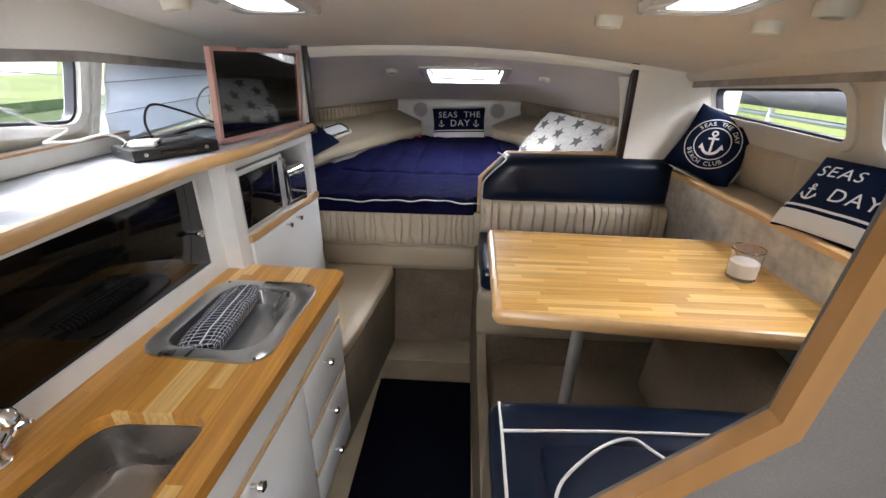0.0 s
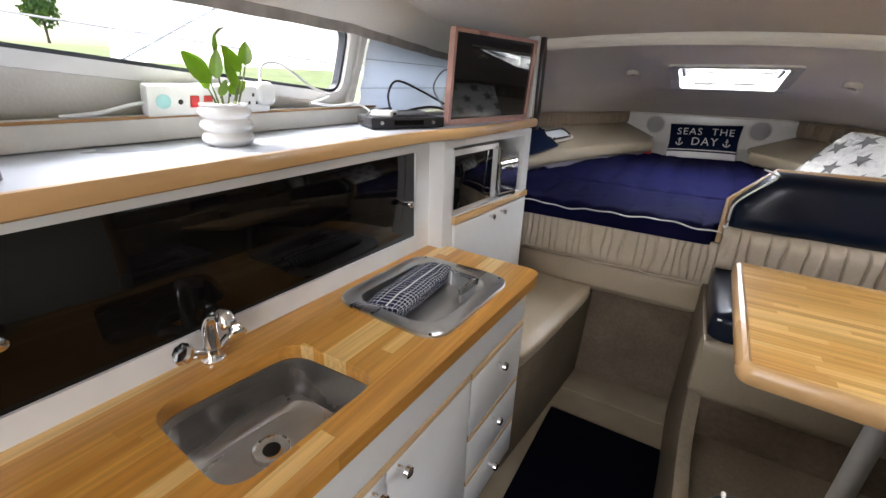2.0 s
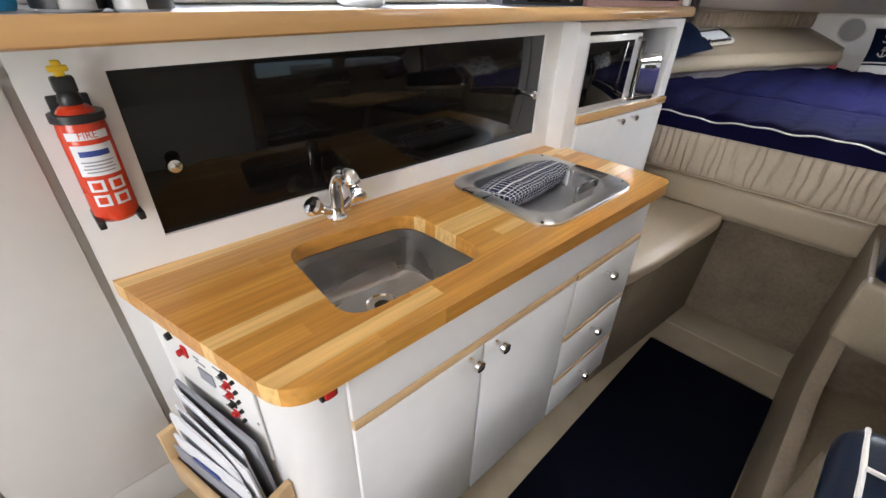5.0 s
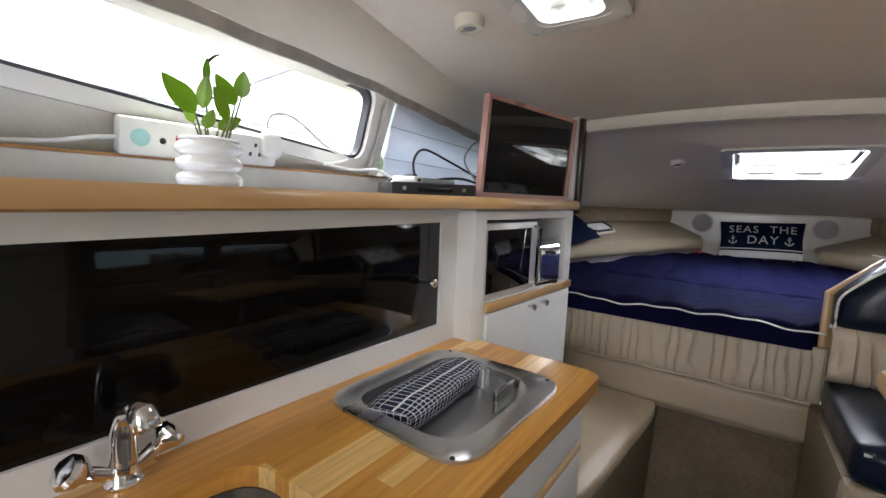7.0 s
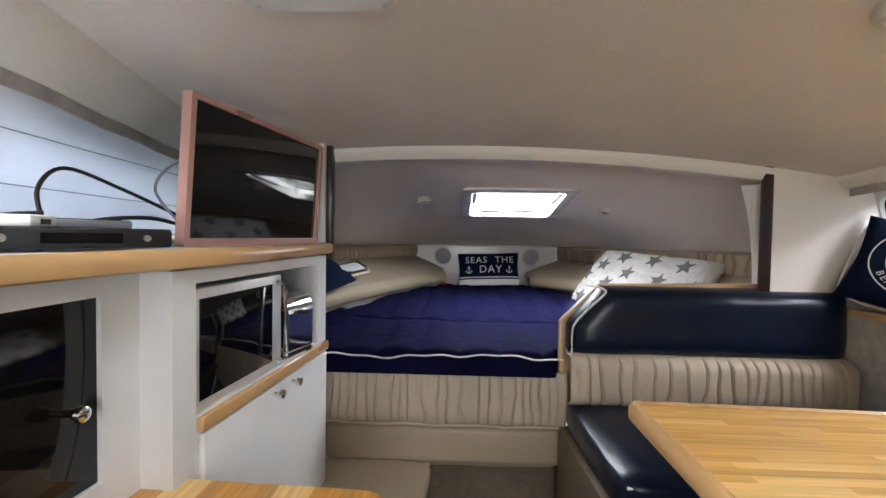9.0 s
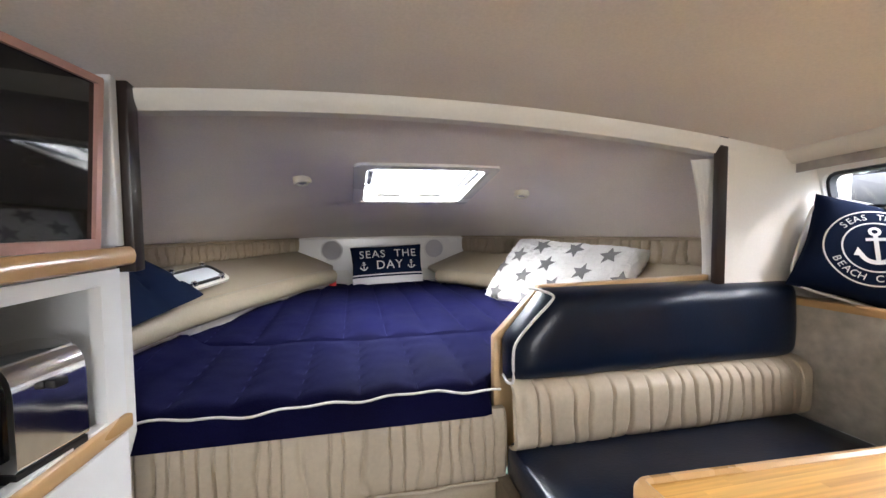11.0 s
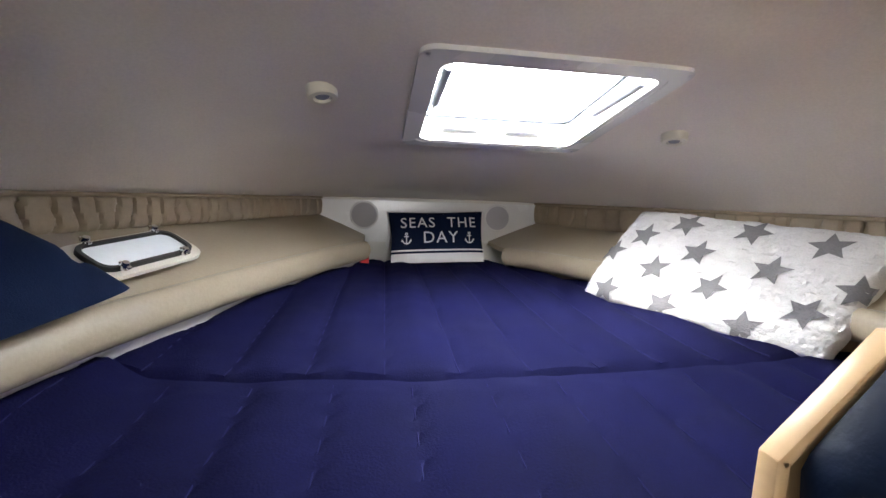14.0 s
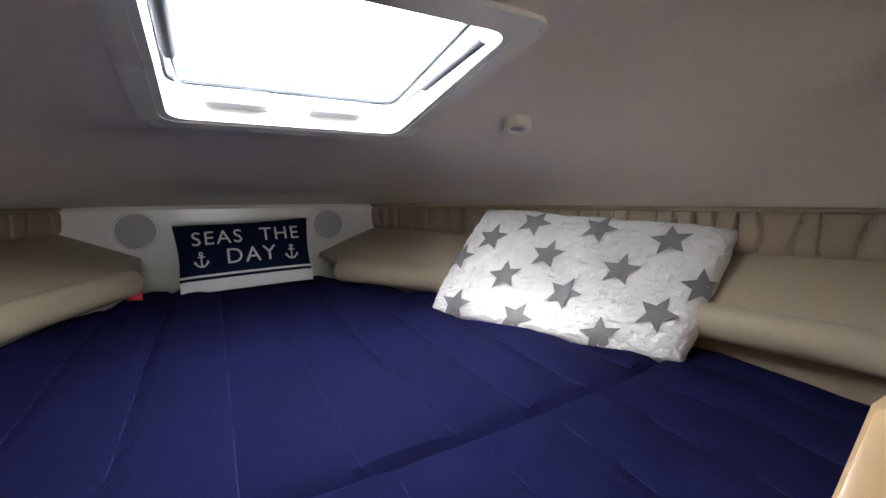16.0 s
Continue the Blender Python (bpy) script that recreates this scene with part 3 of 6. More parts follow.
# hull sides of the fore cabin below the headlining
for side, nm in ((-1, "port"), (1, "starboard")):
    bm = surface(lambda u, v: (XC + side * (half_beam(u) + 0.01), u, 0.7 + 0.66 * v), steps(2.95, 4.8, 12), steps(0, 1, 3), (side * 0.03, 0, 0))
    structure("wall_fore_" + nm, bm, LINER, "cream hull side of the fore cabin", "wall")

# ---- roof hatches ----
def roof_hatch(x0, x1, y0, y1, z, slope, label, stays=True, thick=0.020):
    th = thing("roof_hatch", ((x0 + x1) / 2, (y0 + y1) / 2, z), label, "hatch", "roof hatches", turn=(math.degrees(math.atan(slope)), 0, 0))
    w, h = (x1 - x0) / 2, (y1 - y0) / 2
    ring = lambda a, b: rounded([(-a, -b), (a, -b), (a, b), (-a, b)], 0.035)
    part("frame", plate(ring(w + 0.032, h + 0.032), [ring(w, h)], thick - 0.004, lambda u, v, q: (u, v, -thick + q), 0.003), GELCOAT, th)
    part("coaming", plate(ring(w + 0.002, h + 0.002), [ring(w - 0.012, h - 0.012)], 0.085, lambda u, v, q: (u, v, -thick + 0.002 + q)), GELCOAT, th)
    p = part("pane", plate(ring(w - 0.001, h - 0.001), [], 0.008, lambda u, v, q: (u, v, 0.062 + q)), PANE, th, "clear acrylic pane")
    p.visible_shadow = False
    part("gasket", plate(ring(w - 0.010, h - 0.010), [ring(w - 0.017, h - 0.017)], 0.006, lambda u, v, q: (u, v, 0.052 + q)), RUBBER, th, "dark seal round the pane")
    for s in (-0.45, 0.35):
        part("hinge", block(s * w - 0.24 * w, s * w + 0.24 * w, h - 0.040, h - 0.013, 0.012, 0.034, 0.004), PLASTIC, th)
    for s in (-1, 1):
        if stays:
            part("stay", tube([(s * (w - 0.03), -h + 0.05, 0.0), (s * (w - 0.03), 0.02, 0.012)], 0.0105, 10), GREYPRINT, th, "friction stay")
            part("stay_rod", tube([(s * (w - 0.03), 0.02, 0.012), (s * (w - 0.035), h * 0.65, 0.02)], 0.004), STEEL, th)
    for sx, sy in ((-1, -1), (1, -1), (1, 1), (-1, 1), (0, -1)):
        part("screw", lathe([(0.0, 0), (0.0045, 0.0005), (0.0035, 0.002), (0, 0.002)], 8, (sx * (w + 0.017), sy * (h + 0.017), -thick - 0.0005), (0, 0, -1)), STEEL, th)
    return th


roof_hatch(*HB, berth_crown(3.62) - 0.040, -0.208, "white-framed bow hatch with two stays, set in the headlining", True, 0.016)
roof_hatch(*HP, main_ceiling(-0.185, 1.97)[2], -0.09, "small white-framed roof hatch above the galley", True, 0.024)
roof_hatch(*HS, main_ceiling(0.80, 1.83)[2], -0.09, "small white-framed roof hatch above the dinette", False)


# ---- windows ----
def window(name, outline, place, side, label):
    c = Vector(place(sum(p[0] for p in outline) / len(outline), sum(p[1] for p in outline) / len(outline), 0))
    win = tagged(new(name), label, "window", kind="structure")
    mid = Vector((sum(p[0] for p in outline) / len(outline), sum(p[1] for p in outline) / len(outline)))

    def grown(d):
        out = []
        n = len(outline)
        for i, p in enumerate(outline):
            a, b = Vector(outline[i - 1]), Vector(outline[(i + 1) % n])
            t = (b - a)
            nrm = Vector((t.y, -t.x)).normalized() if t.length > 1e-6 else (Vector(p) - mid).normalized()
            if nrm.dot(Vector(p) - mid) < 0:
                nrm = -nrm
            out.append(tuple(Vector(p) + nrm * d))
        return out
    part("window_frame", plate(grown(0.030), [grown(0.0)], side * 0.014, place, 0.004), GELCOAT, win, "white moulded window surround")
    part("seal", plate(grown(0.004), [grown(-0.009)], -side * 0.03, place), RUBBER, win, "black rubber seal")
    p = part("pane", plate(grown(-0.002), [], -side * 0.005, lambda u, v, w: place(u, v, w - side * 0.022)), PANE, win)
    p.visible_shadow = False
    return win


window("window_1", WP, port_side, 1, "long tapered port window above the galley shelf")
window("window_2", WP2, port_side, 1, "port window behind a white blind")
window("window_3", WS, starboard_side, -1, "slim starboard window above the dinette ledge")
window("window_4", WS2, starboard_side, -1, "starboard window near the entry")


# padded coves and fabric pelmets over the windows
def cove(name, top, bot, y0, y1, depth, label):
    """top(y) and bot(y) give the (x, z) of the cove's two edges."""
    def fn(u, v):
        y = y0 + (y1 - y0) * u
        (xa, za), (xb, zb) = top(y), bot(y)
        return (xa + (xb - xa) * v - 0.10 * depth * math.sin(math.pi * v), y, za + (zb - za) * v)
    return structure(name, surface(fn, steps(0, 1, 30), steps(0, 1, 8), (depth, 0, 0)), PADDED, label, "trim")


def port_cove(y, top):
    k = max(y, 1.35)
    return (-0.565 - 0.12 * (k - 1.7), main_ceiling(-0.57, y)[2] + 0.004) if top else (-0.600 - 0.14 * (k - 1.6), 1.642 - 0.05 * max(0, y - 2.0))


def star_cove(y, top):
    return (1.30, main_ceiling(1.30, y)[2] + 0.004) if top else (1.325 + 0.09 * (2.93 - y), 1.562 + 0.075 * (2.93 - max(y, 2.0)))


cove("trim_cove_port", lambda y: port_cove(y, True), lambda y: port_cove(y, False), 0.2, 2.90, -0.14, "white padded cove along the headlining")
cove("trim_cove_starboard", lambda y: star_cove(y, True), lambda y: star_cove(y, False), 0.2, 2.95, 0.14, "white padded cove along the headlining")


def pelmet(edge, y0, y1, drop, inset):
    def fn(u, v):
        y = y0 + (y1 - y0) * u
        x, z = edge(y)
        return (x + inset + 0.004 * math.sin(u * 70), y, z + 0.004 - drop * v)
    return tagged(mesh_object("pelmet", surface(fn, steps(0, 1, 90), steps(0, 1, 3), (0.006, 0, 0)), PELMET), "faded patterned fabric pelmet above the window", "pelmet", "window pelmets")


pelmet(lambda y: port_cove(y, False), 0.3, 2.88, 0.030, -0.012)
pelmet(lambda y: star_cove(y, False), 0.6, 2.93, 0.030, 0.008)

# ---- the galley ----
TOP = 0.94
outer = rounded([(-0.585, 0.925), (-0.122, 1.030), (-0.078, 2.185), (-0.515, 2.205)], [0.0, 0.055, 0.045, 0.0], 8)
SINK = rounded([(-0.462, 1.197), (-0.192, 1.174), (-0.176, 1.498), (-0.424, 1.490)], 0.06, 6)
TRAY = rounded([(-0.455, 1.705), (-0.165, 1.69), (-0.155, 2.035), (-0.44, 2.035)], 0.05, 6)
worktop = thing("worktop", (0, 0, 0), "varnished oak butcher-block worktop with rounded corners", "worktop")
staves(plate(outer, [SINK, TRAY], 0.034, flat_xy(TOP - 0.034), 0.010), 0, 0.031, 0.62, 8, BLOCK, worktop)

galley = thing("galley_unit", (-0.35, 1.6, 0.0), "white galley base unit with wooden pull strips", "cabinet")
G = Matrix.Translation((0.35, -1.6, 0.0))
body_out = rounded([(-0.575, 0.955), (-0.165, 1.052), (-0.128, 2.165), (-0.515, 2.18)], [0, 0.075, 0.01, 0], 8)
bm = bmesh.new()
ring = [[bm.verts.new((x, y, z)) for x, y in body_out] for z in (0.19, TOP - 0.035)]
for i in range(len(body_out)):
    j = (i + 1) % len(body_out)
    bm.faces.new((ring[0][i], ring[0][j], ring[1][j], ring[1][i]))
bm.faces.new(ring[0][::-1])
part("carcass", moved(bm, G), WHITE, galley)
part("plinth", moved(prism([(-0.57, 0.98), (-0.29, 1.06), (-0.255, 2.15), (-0.52, 2.17)], 0.0, 0.19), G), CARPET, galley, "carpeted recessed plinth")


def front_x(y):
    return -0.160 + 0.037 * (y - 1.052) / 1.113


def front_panel(name, y0, y1, z0, z1, mat, parent, out=0.012, r=0.003, label=""):
    bm = block(0, out, y0, y1, z0, z1, r)
    for v in bm.verts:
        v.co.x += front_x(v.co.y)
    return part(name, moved(bm, G), mat, parent, label)


def knob_at(parent, p, axis, scale=1.0, m=G):
    k = lathe([(0.0, -0.002), (0.006 * scale, -0.002), (0.005 * scale, 0.012 * scale), (0.009 * scale, 0.016 * scale), (0.0125 * scale, 0.022 * scale), (0.011 * scale, 0.029 * scale), (0.005 * scale, 0.032 * scale), (0.0, 0.032 * scale)], 16, p, axis)
    return part("knob", moved(k, m), CHROME, parent, "round chrome knob")


front_panel("apron", 1.135, 2.16, 0.772, TOP - 0.036, WHITE, galley)
for y0, y1, z in ((1.135, 1.805, 0.748), (1.812, 2.16, 0.742)):
    front_panel("pull_strip", y0, y1, z, z + 0.021, PALEWOOD, galley, 0.014, 0.004, "pale wooden pull strip")
for y0, y1, ky in ((1.135, 1.452, 1.412), (1.457, 1.805, 1.492)):
    d = front_panel("door", y0, y1, 0.195, 0.746, WHITE, galley, 0.013)
    knob_at(d, (front_x(ky) + 0.012, ky, 0.732), (1, 0, 0.0), 1.15)
for z0, z1, kz in ((0.542, 0.740, 0.703), (0.362, 0.517, 0.491), (0.195, 0.337, 0.294)):
    d = front_panel("drawer", 1.812, 2.16, z0, z1, WHITE, galley, 0.013)
    knob_at(d, (front_x(1.97) + 0.012, 1.97, kz), (1, 0, 0), 1.15)
for z in (0.519, 0.339):
    front_panel("pull_strip", 1.812, 2.16, z, z + 0.021, PALEWOOD, galley, 0.014, 0.004, "pale wooden pull strip")

# black acrylic sliding locker front behind the worktop
locker = thing("galley_locker", (-0.53, 1.56, 0.995), "glossy black acrylic locker front above the worktop", "cabinet")
L = Matrix.Translation((0.53, -1.56, -0.995))
bm = block(-0.016, -0.008, 1.024, 2.10, 0.988, 1.29, 0.001)
for v in bm.verts:
    v.co.x += galley_x(v.co.y)
part("panel", moved(bm, L), BLACKGLASS, locker)
for y in (1.075, 2.045):
    knob_at(locker, (galley_x(y) - 0.009, y, 1.122), (1, 0, 0), 1.0, L)

# the sink
sink = thing("sink", (-0.32, 1.35, TOP - 0.16), "stainless steel galley sink set under the worktop", "sink")
S = Matrix.Translation((0.32, -1.35, 0.16 - TOP))
cx = sum(p[0] for p in SINK) / len(SINK)
cy = sum(p[1] for p in SINK) / len(SINK)
bm = bmesh.new()
prev = None
for k, z in ((1.05, TOP - 0.035), (1.0, TOP - 0.037), (0.985, TOP - 0.12), (0.95, TOP - 0.148), (0.86, TOP - 0.160), (0.45, TOP - 0.163), (0.16, TOP - 0.165)):
    ring = [bm.verts.new((cx + (x - cx) * k, cy + (y - cy) * k, z)) for x, y in SINK]
    if prev:
        for i in range(len(ring)):
            j = (i + 1) % len(ring)
            bm.faces.new((prev[i], prev[j], ring[j], ring[i]))
    prev = ring
bm.faces.new(prev)
part("bowl", moved(bm, S), STEEL, sink)
part("drain", moved(lathe([(0, 0.0), (0.012, 0.0), (0.014, 0.003), (0.022, 0.002), (0.034, 0.003), (0.037, 0.007), (0.039, 0.003), (0.039, -0.004), (0, -0.004)], 24, (cx - 0.035, cy + 0.01, TOP - 0.161)), S), CHROME, sink, "round waste with a dark grid")
part("drain_grid", moved(lathe([(0, 0), (0.018, 0), (0.018, 0.0015), (0, 0.0015)], 16, (cx - 0.035, cy + 0.01, TOP - 0.1585)), S), BLACK, sink)

# the tap
tap = thing("mixer_tap", (-0.505, 1.352, TOP), "chrome mixer tap with two round handles", "tap")
part("base", lathe([(0, 0), (0.022, 0), (0.023, 0.005), (0.019, 0.010), (0.017, 0.030), (0.0, 0.030)], 20), CHROME, tap)
part("crossbar", tube([(0.0, -0.040, 0.036), (0.0, -0.02, 0.024), (0, 0, 0.018), (0, 0.02, 0.024), (0.0, 0.040, 0.036)], 0.010, 12), CHROME, tap)
for s in (-1, 1):
    part("handle", lathe([(0, 0), (0.010, 0.002), (0.013, 0.010), (0.021, 0.022), (0.0225, 0.032), (0.018, 0.038), (0.0, 0.041)], 9, (0.0, s * 0.036, 0.030), (0.15, s * 0.75, 0.65)), CHROME, tap)
part("spout", tube(smooth_path([(0, 0, 0.012), (0.002, 0.0, 0.05), (0.006, 0.0, 0.085), (0.018, 0.002, 0.110), (0.040, 0.005, 0.120), (0.052, 0.007, 0.116)], 5), [0.0175 - 0.00018 * i for i in range(26)], 14), CHROME, tap)
part("aerator", lathe([(0, -0.004), (0.013, -0.004), (0.0175, 0.002), (0.0175, 0.024), (0.014, 0.030), (0, 0.030)], 16, (0.050, 0.007, 0.122), (0.50, 0.10, -0.75)), CHROME, tap)

# the drainer tray
tray = thing("drainer_tray", (-0.30, 1.865, TOP), "stainless steel draining tray set into the worktop", "tray")
T = Matrix.Translation((0.30, -1.865, -TOP))
tcx, tcy = -0.304, 1.866
rim = rounded([(-0.49, 1.675), (-0.142, 1.655), (-0.128, 2.065), (-0.472, 2.07)], 0.075, 8)
inn = rounded([(-0.445, 1.715), (-0.185, 1.70), (-0.175, 2.025), (-0.43, 2.025)], [0.05, 0.09, 0.09, 0.05], 8)
bm = bmesh.new()
prev = None
for pts, k, z in ((rim, 1.0, TOP + 0.0005), (rim, 1.0, TOP + 0.006), (rim, 0.985, TOP + 0.0085), (inn, 1.02, TOP + 0.006), (inn, 0.99, TOP + 0.003), (inn, 0.94, TOP - 0.036), (inn, 0.90, TOP - 0.043), (inn, 0.3, TOP - 0.045)):
    ring = [bm.verts.new((tcx + (x - tcx) * k, tcy + (y - tcy) * k, z)) for x, y in pts]
    if prev:
        for i in range(len(ring)):
            j = (i + 1) % len(ring)
            bm.faces.new((prev[i], prev[j], ring[j], ring[i]))
    prev = ring
bm.faces.new(prev)
part("pan", moved(bm, T), STEEL, tray)
for x, y in ((-0.412, 1.668), (-0.172, 1.672), (-0.165, 2.045), (-0.435, 2.052)):
    part("screw", moved(lathe([(0, 0), (0.005, 0), (0.004, 0.002), (0, 0.002)], 8, (x, y, TOP + 0.0075)), T), BLACK, tray)
for x0, x1, y0, y1 in ((-0.235, -0.225, 1.92, 2.01), (-0.40, -0.31, 2.005, 2.015)):
    part("clip", moved(block(x0, x1, y0, y1, TOP - 0.043, TOP + 0.004, 0.002), T), STEEL, tray)

# folded tea towel lying in the tray
towel = thing("tea_towel", (-0.360, 1.872, TOP - 0.044), "folded navy and white checked tea towel in the tray", "towel", turn=(0, 0, 4))
bm = bmesh.new()
uvl = bm.loops.layers.uv.new("UVMap")
W2, L2 = 0.052, 0.158
prof = []
for a in steps(0, 2 * math.pi, 27)[:-1]:
    ca, sa = math.cos(a), math.sin(a)
    prof.append(((W2 + 0.004 * math.sin(3 * a)) * math.copysign(abs(ca) ** 0.45, ca), 0.031 + 0.030 * math.copysign(abs(sa) ** 0.6, sa), a))
rings = []
for i, y in enumerate(steps(-L2, L2, 22)):
    e = 1 - 0.10 * (abs(y) / L2) ** 6
    rings.append([bm.verts.new((x * e + 0.004 * noise.noise(Vector((x * 20, y * 20, 1))), y + 0.010 * x / W2, z * e + 0.004 * noise.noise(Vector((x * 25, y * 18, z * 40))))) for x, z, a in prof])
n = len(prof)
for i in range(len(rings) - 1):
    for k in range(n):
        f = bm.faces.new((rings[i][k], rings[i][(k + 1) % n], rings[i + 1][(k + 1) % n], rings[i + 1][k]))
        for lp, (ii, kk) in zip(f.loops, ((i, k), (i, k + 1), (i + 1, k + 1), (i + 1, k))):
            lp[uvl].uv = (ii * 0.0144, kk * 0.0119)
for ring in (rings[0][::-1], rings[-1]):
    f = bm.faces.new(ring)
    for lp in f.loops:
        lp[uvl].uv = (lp.vert.co.x, lp.vert.co.z)
part("folded_cloth", bm, TOWEL, towel)
part("care_label", block(-0.02, 0.045, 0.150, 0.180, 0.034, 0.038, 0.001), CLOTHWHITE, towel, "white label sticking out")

# switch panel and magazine rack on the end of the unit
END = Matrix.Translation((-0.575, 0.955, 0)) @ pose(0, 0, 0, 0, 0, math.degrees(math.atan2(0.097, 0.41)))
switches = thing("switch_panel", (-0.575, 0.955, 0.0), "white electrical switch panel on the end of the galley unit", "switch panel", turn=(0, 0, math.degrees(math.atan2(0.097, 0.41))))
part("plate", block(0.06, 0.33, -0.006, -0.001, 0.66, 0.87, 0.002), PLASTIC, switches)
part("main_switch", lathe([(0, 0), (0.008, 0), (0.007, 0.008), (0, 0.008)], 12, (0.098, -0.006, 0.842), (0, -1, 0)), BLACK, switches)
part("isolator", join(block(0.130, 0.146, -0.010, -0.006, 0.812, 0.838, 0.002), block(0.134, 0.142, -0.020, -0.009, 0.822, 0.834, 0.002)), REDPLASTIC, switches, "red isolator switch")
part("meter", block(0.170, 0.212, -0.009, -0.006, 0.778, 0.806, 0.001), GREYPRINT, switches)
for z, x0, x1 in ((0.850, 0.145, 0.205), (0.826, 0.165, 0.180), (0.818, 0.168, 0.196)):
    part("printed_line", block(x0, x1, -0.0072, -0.006, z, z + 0.003), REDPLASTIC if z > 0.84 else GREYPRINT, switches)
for k in range(5):
    z = 0.832 - 0.024 * k
    part("rocker", join(block(0.250, 0.266, -0.009, -0.006, z, z + 0.013, 0.001), block(0.254, 0.264, -0.015, -0.008, z + 0.004, z + 0.012, 0.001)), REDPLASTIC if k in (1, 2, 4) else BLACK, switches)
    part("fuse", lathe([(0, 0), (0.0042, 0), (0.0035, 0.006), (0, 0.006)], 8, (0.281, -0.006, z + 0.004), (0, -1, 0)), BLACK, switches)
    part("printed_line", block(0.226, 0.244, -0.0072, -0.006, z + 0.005, z + 0.008), GREYPRINT, switches)
for x, z in ((0.068, 0.862), (0.322, 0.862), (0.068, 0.668), (0.322, 0.668), (0.20, 0.862), (0.322, 0.76)):
    part("screw", lathe([(0, 0), (0.0032, 0), (0.0025, 0.0015), (0, 0.0015)], 8, (x, -0.006, z), (0, -1, 0)), STEEL, switches)
rocker = thing("rocker_switch", (-0.148, 1.10, 0.885), "small red rocker switch under the worktop edge", "switch")
part("bezel", block(-0.002, 0.010, -0.014, 0.014, -0.016, 0.014, 0.002), BLACK, rocker)
part("toggle", block(0.008, 0.016, -0.009, 0.009, -0.010, 0.008, 0.002), REDPLASTIC, rocker)

rack = thing("magazine_rack", (-0.575, 0.955, 0.0), "pale wooden magazine rack hung on the galley end", "rack", turn=(0, 0, math.degrees(math.atan2(0.097, 0.41))))
part("front_board", block(0.075, 0.35, -0.085, -0.073, 0.46, 0.54, 0.003), PALEWOOD, rack)
part("base_board", block(0.075, 0.35, -0.073, -0.001, 0.46, 0.472, 0.002), PALEWOOD, rack)
for x in (0.063, 0.35):
    part("side_board", block(x, x + 0.014, -0.085, -0.001, 0.46, 0.62, 0.003), PALEWOOD, rack)
for k, (x0, x1, z1, y, m, r, th0) in enumerate(((0.085, 0.330, 0.735, -0.014, GREYPRINT, 0.006, 0.006), (0.090, 0.310, 0.728, -0.024, PAPER, 0.006, 0.003), (0.10, 0.335, 0.700, -0.034, PAPER, 0.010, 0.003), (0.080, 0.300, 0.700, -0.048, PAPER, 0.075, 0.004), (0.10, 0.320, 0.635, -0.058, PAPER, 0.012, 0.003), (0.085, 0.330, 0.590, -0.066, GREYPRINT, 0.006, 0.003))):
    bk = thing("booklet", (-0.575, 0.955, 0.0), "booklet or loose papers standing in the rack", "booklet", "papers in the rack", turn=(0, 0, math.degrees(math.atan2(0.097, 0.41))))
    lean = lambda u, v, w: (u, y - 0.10 * max(0, v - 0.474) * (0.6 if k < 3 else 0.25) + 0.006 * math.sin(9 * u + k) + w, v)
    sheet = rounded([(x0, 0.474), (x1, 0.474), (x1, z1 - 0.012 * (k % 2)), (x0, z1)], [0, 0, r, r], 6)
    part("cover", plate(sheet, [], th0, lean), m, bk)
    for q in range(2):
        z = z1 - 0.045 - 0.03 * q - 0.5 * r
        part("print", plate([(x0 + 0.05, z), (x1 - 0.09 + 0.03 * q, z), (x1 - 0.09 + 0.03 * q, z + 0.012), (x0 + 0.05, z + 0.012)], [], -0.0012, lambda u, v, w: lean(u, v, w - 0.0002)), BLUEPRINT if k == 4 else GREYPRINT, bk, "printed lines")

# fire extinguisher
ext = thing("fire_extinguisher", (-0.524, 0.975, 1.068), "red dry-powder fire extinguisher on a wall bracket", "fire extinguisher")
ext.scale = (0.82, 0.82, 0.90)
part("cylinder", lathe([(0, 0), (0.030, 0.0), (0.036, 0.006), (0.037, 0.02), (0.037, 0.155), (0.034, 0.172), (0.024, 0.186), (0.016, 0.192), (0, 0.192)], 28), RED, ext)
part("neck", lathe([(0, 0.188), (0.016, 0.188), (0.018, 0.196), (0.015, 0.208), (0.011, 0.212), (0, 0.212)], 18), BLACK, ext)
part("lever", block(-0.012, 0.012, -0.016, 0.016, 0.208, 0.232, 0.004), BLACK, ext)
part("safety_clip", join(block(-0.006, 0.006, -0.007, 0.007, 0.230, 0.254, 0.003), block(-0.004, 0.008, -0.014, 0.014, 0.238, 0.247, 0.003)), YELLOW, ext, "yellow safety clip")
part("bracket", join(block(-0.045, -0.036, -0.03, 0.03, -0.01, 0.20, 0.003), block(-0.04, 0.040, -0.038, -0.026, -0.006, 0.010, 0.003), block(-0.04, 0.040, 0.026, 0.038, -0.006, 0.010, 0.003), lathe([(0.0375, 0.168), (0.040, 0.168), (0.040, 0.180), (0.0365, 0.180)], 24)), BLACK, ext)


def wrap(bm, r, turn):
    for v in bm.verts:
        a, d = v.co.x / r + turn, r + v.co.z
        v.co = (d * math.cos(a), d * math.sin(a), v.co.y)
    return bm


def label_patch(w, h, z, r=0.0374):
    return moved(wrap(surface(lambda u, v: (u, v, 0), steps(-w / 2, w / 2, 12), [-h / 2, h / 2], (0, 0, 0.0004)), r, 0.0), Matrix.Translation((0, 0, z)))


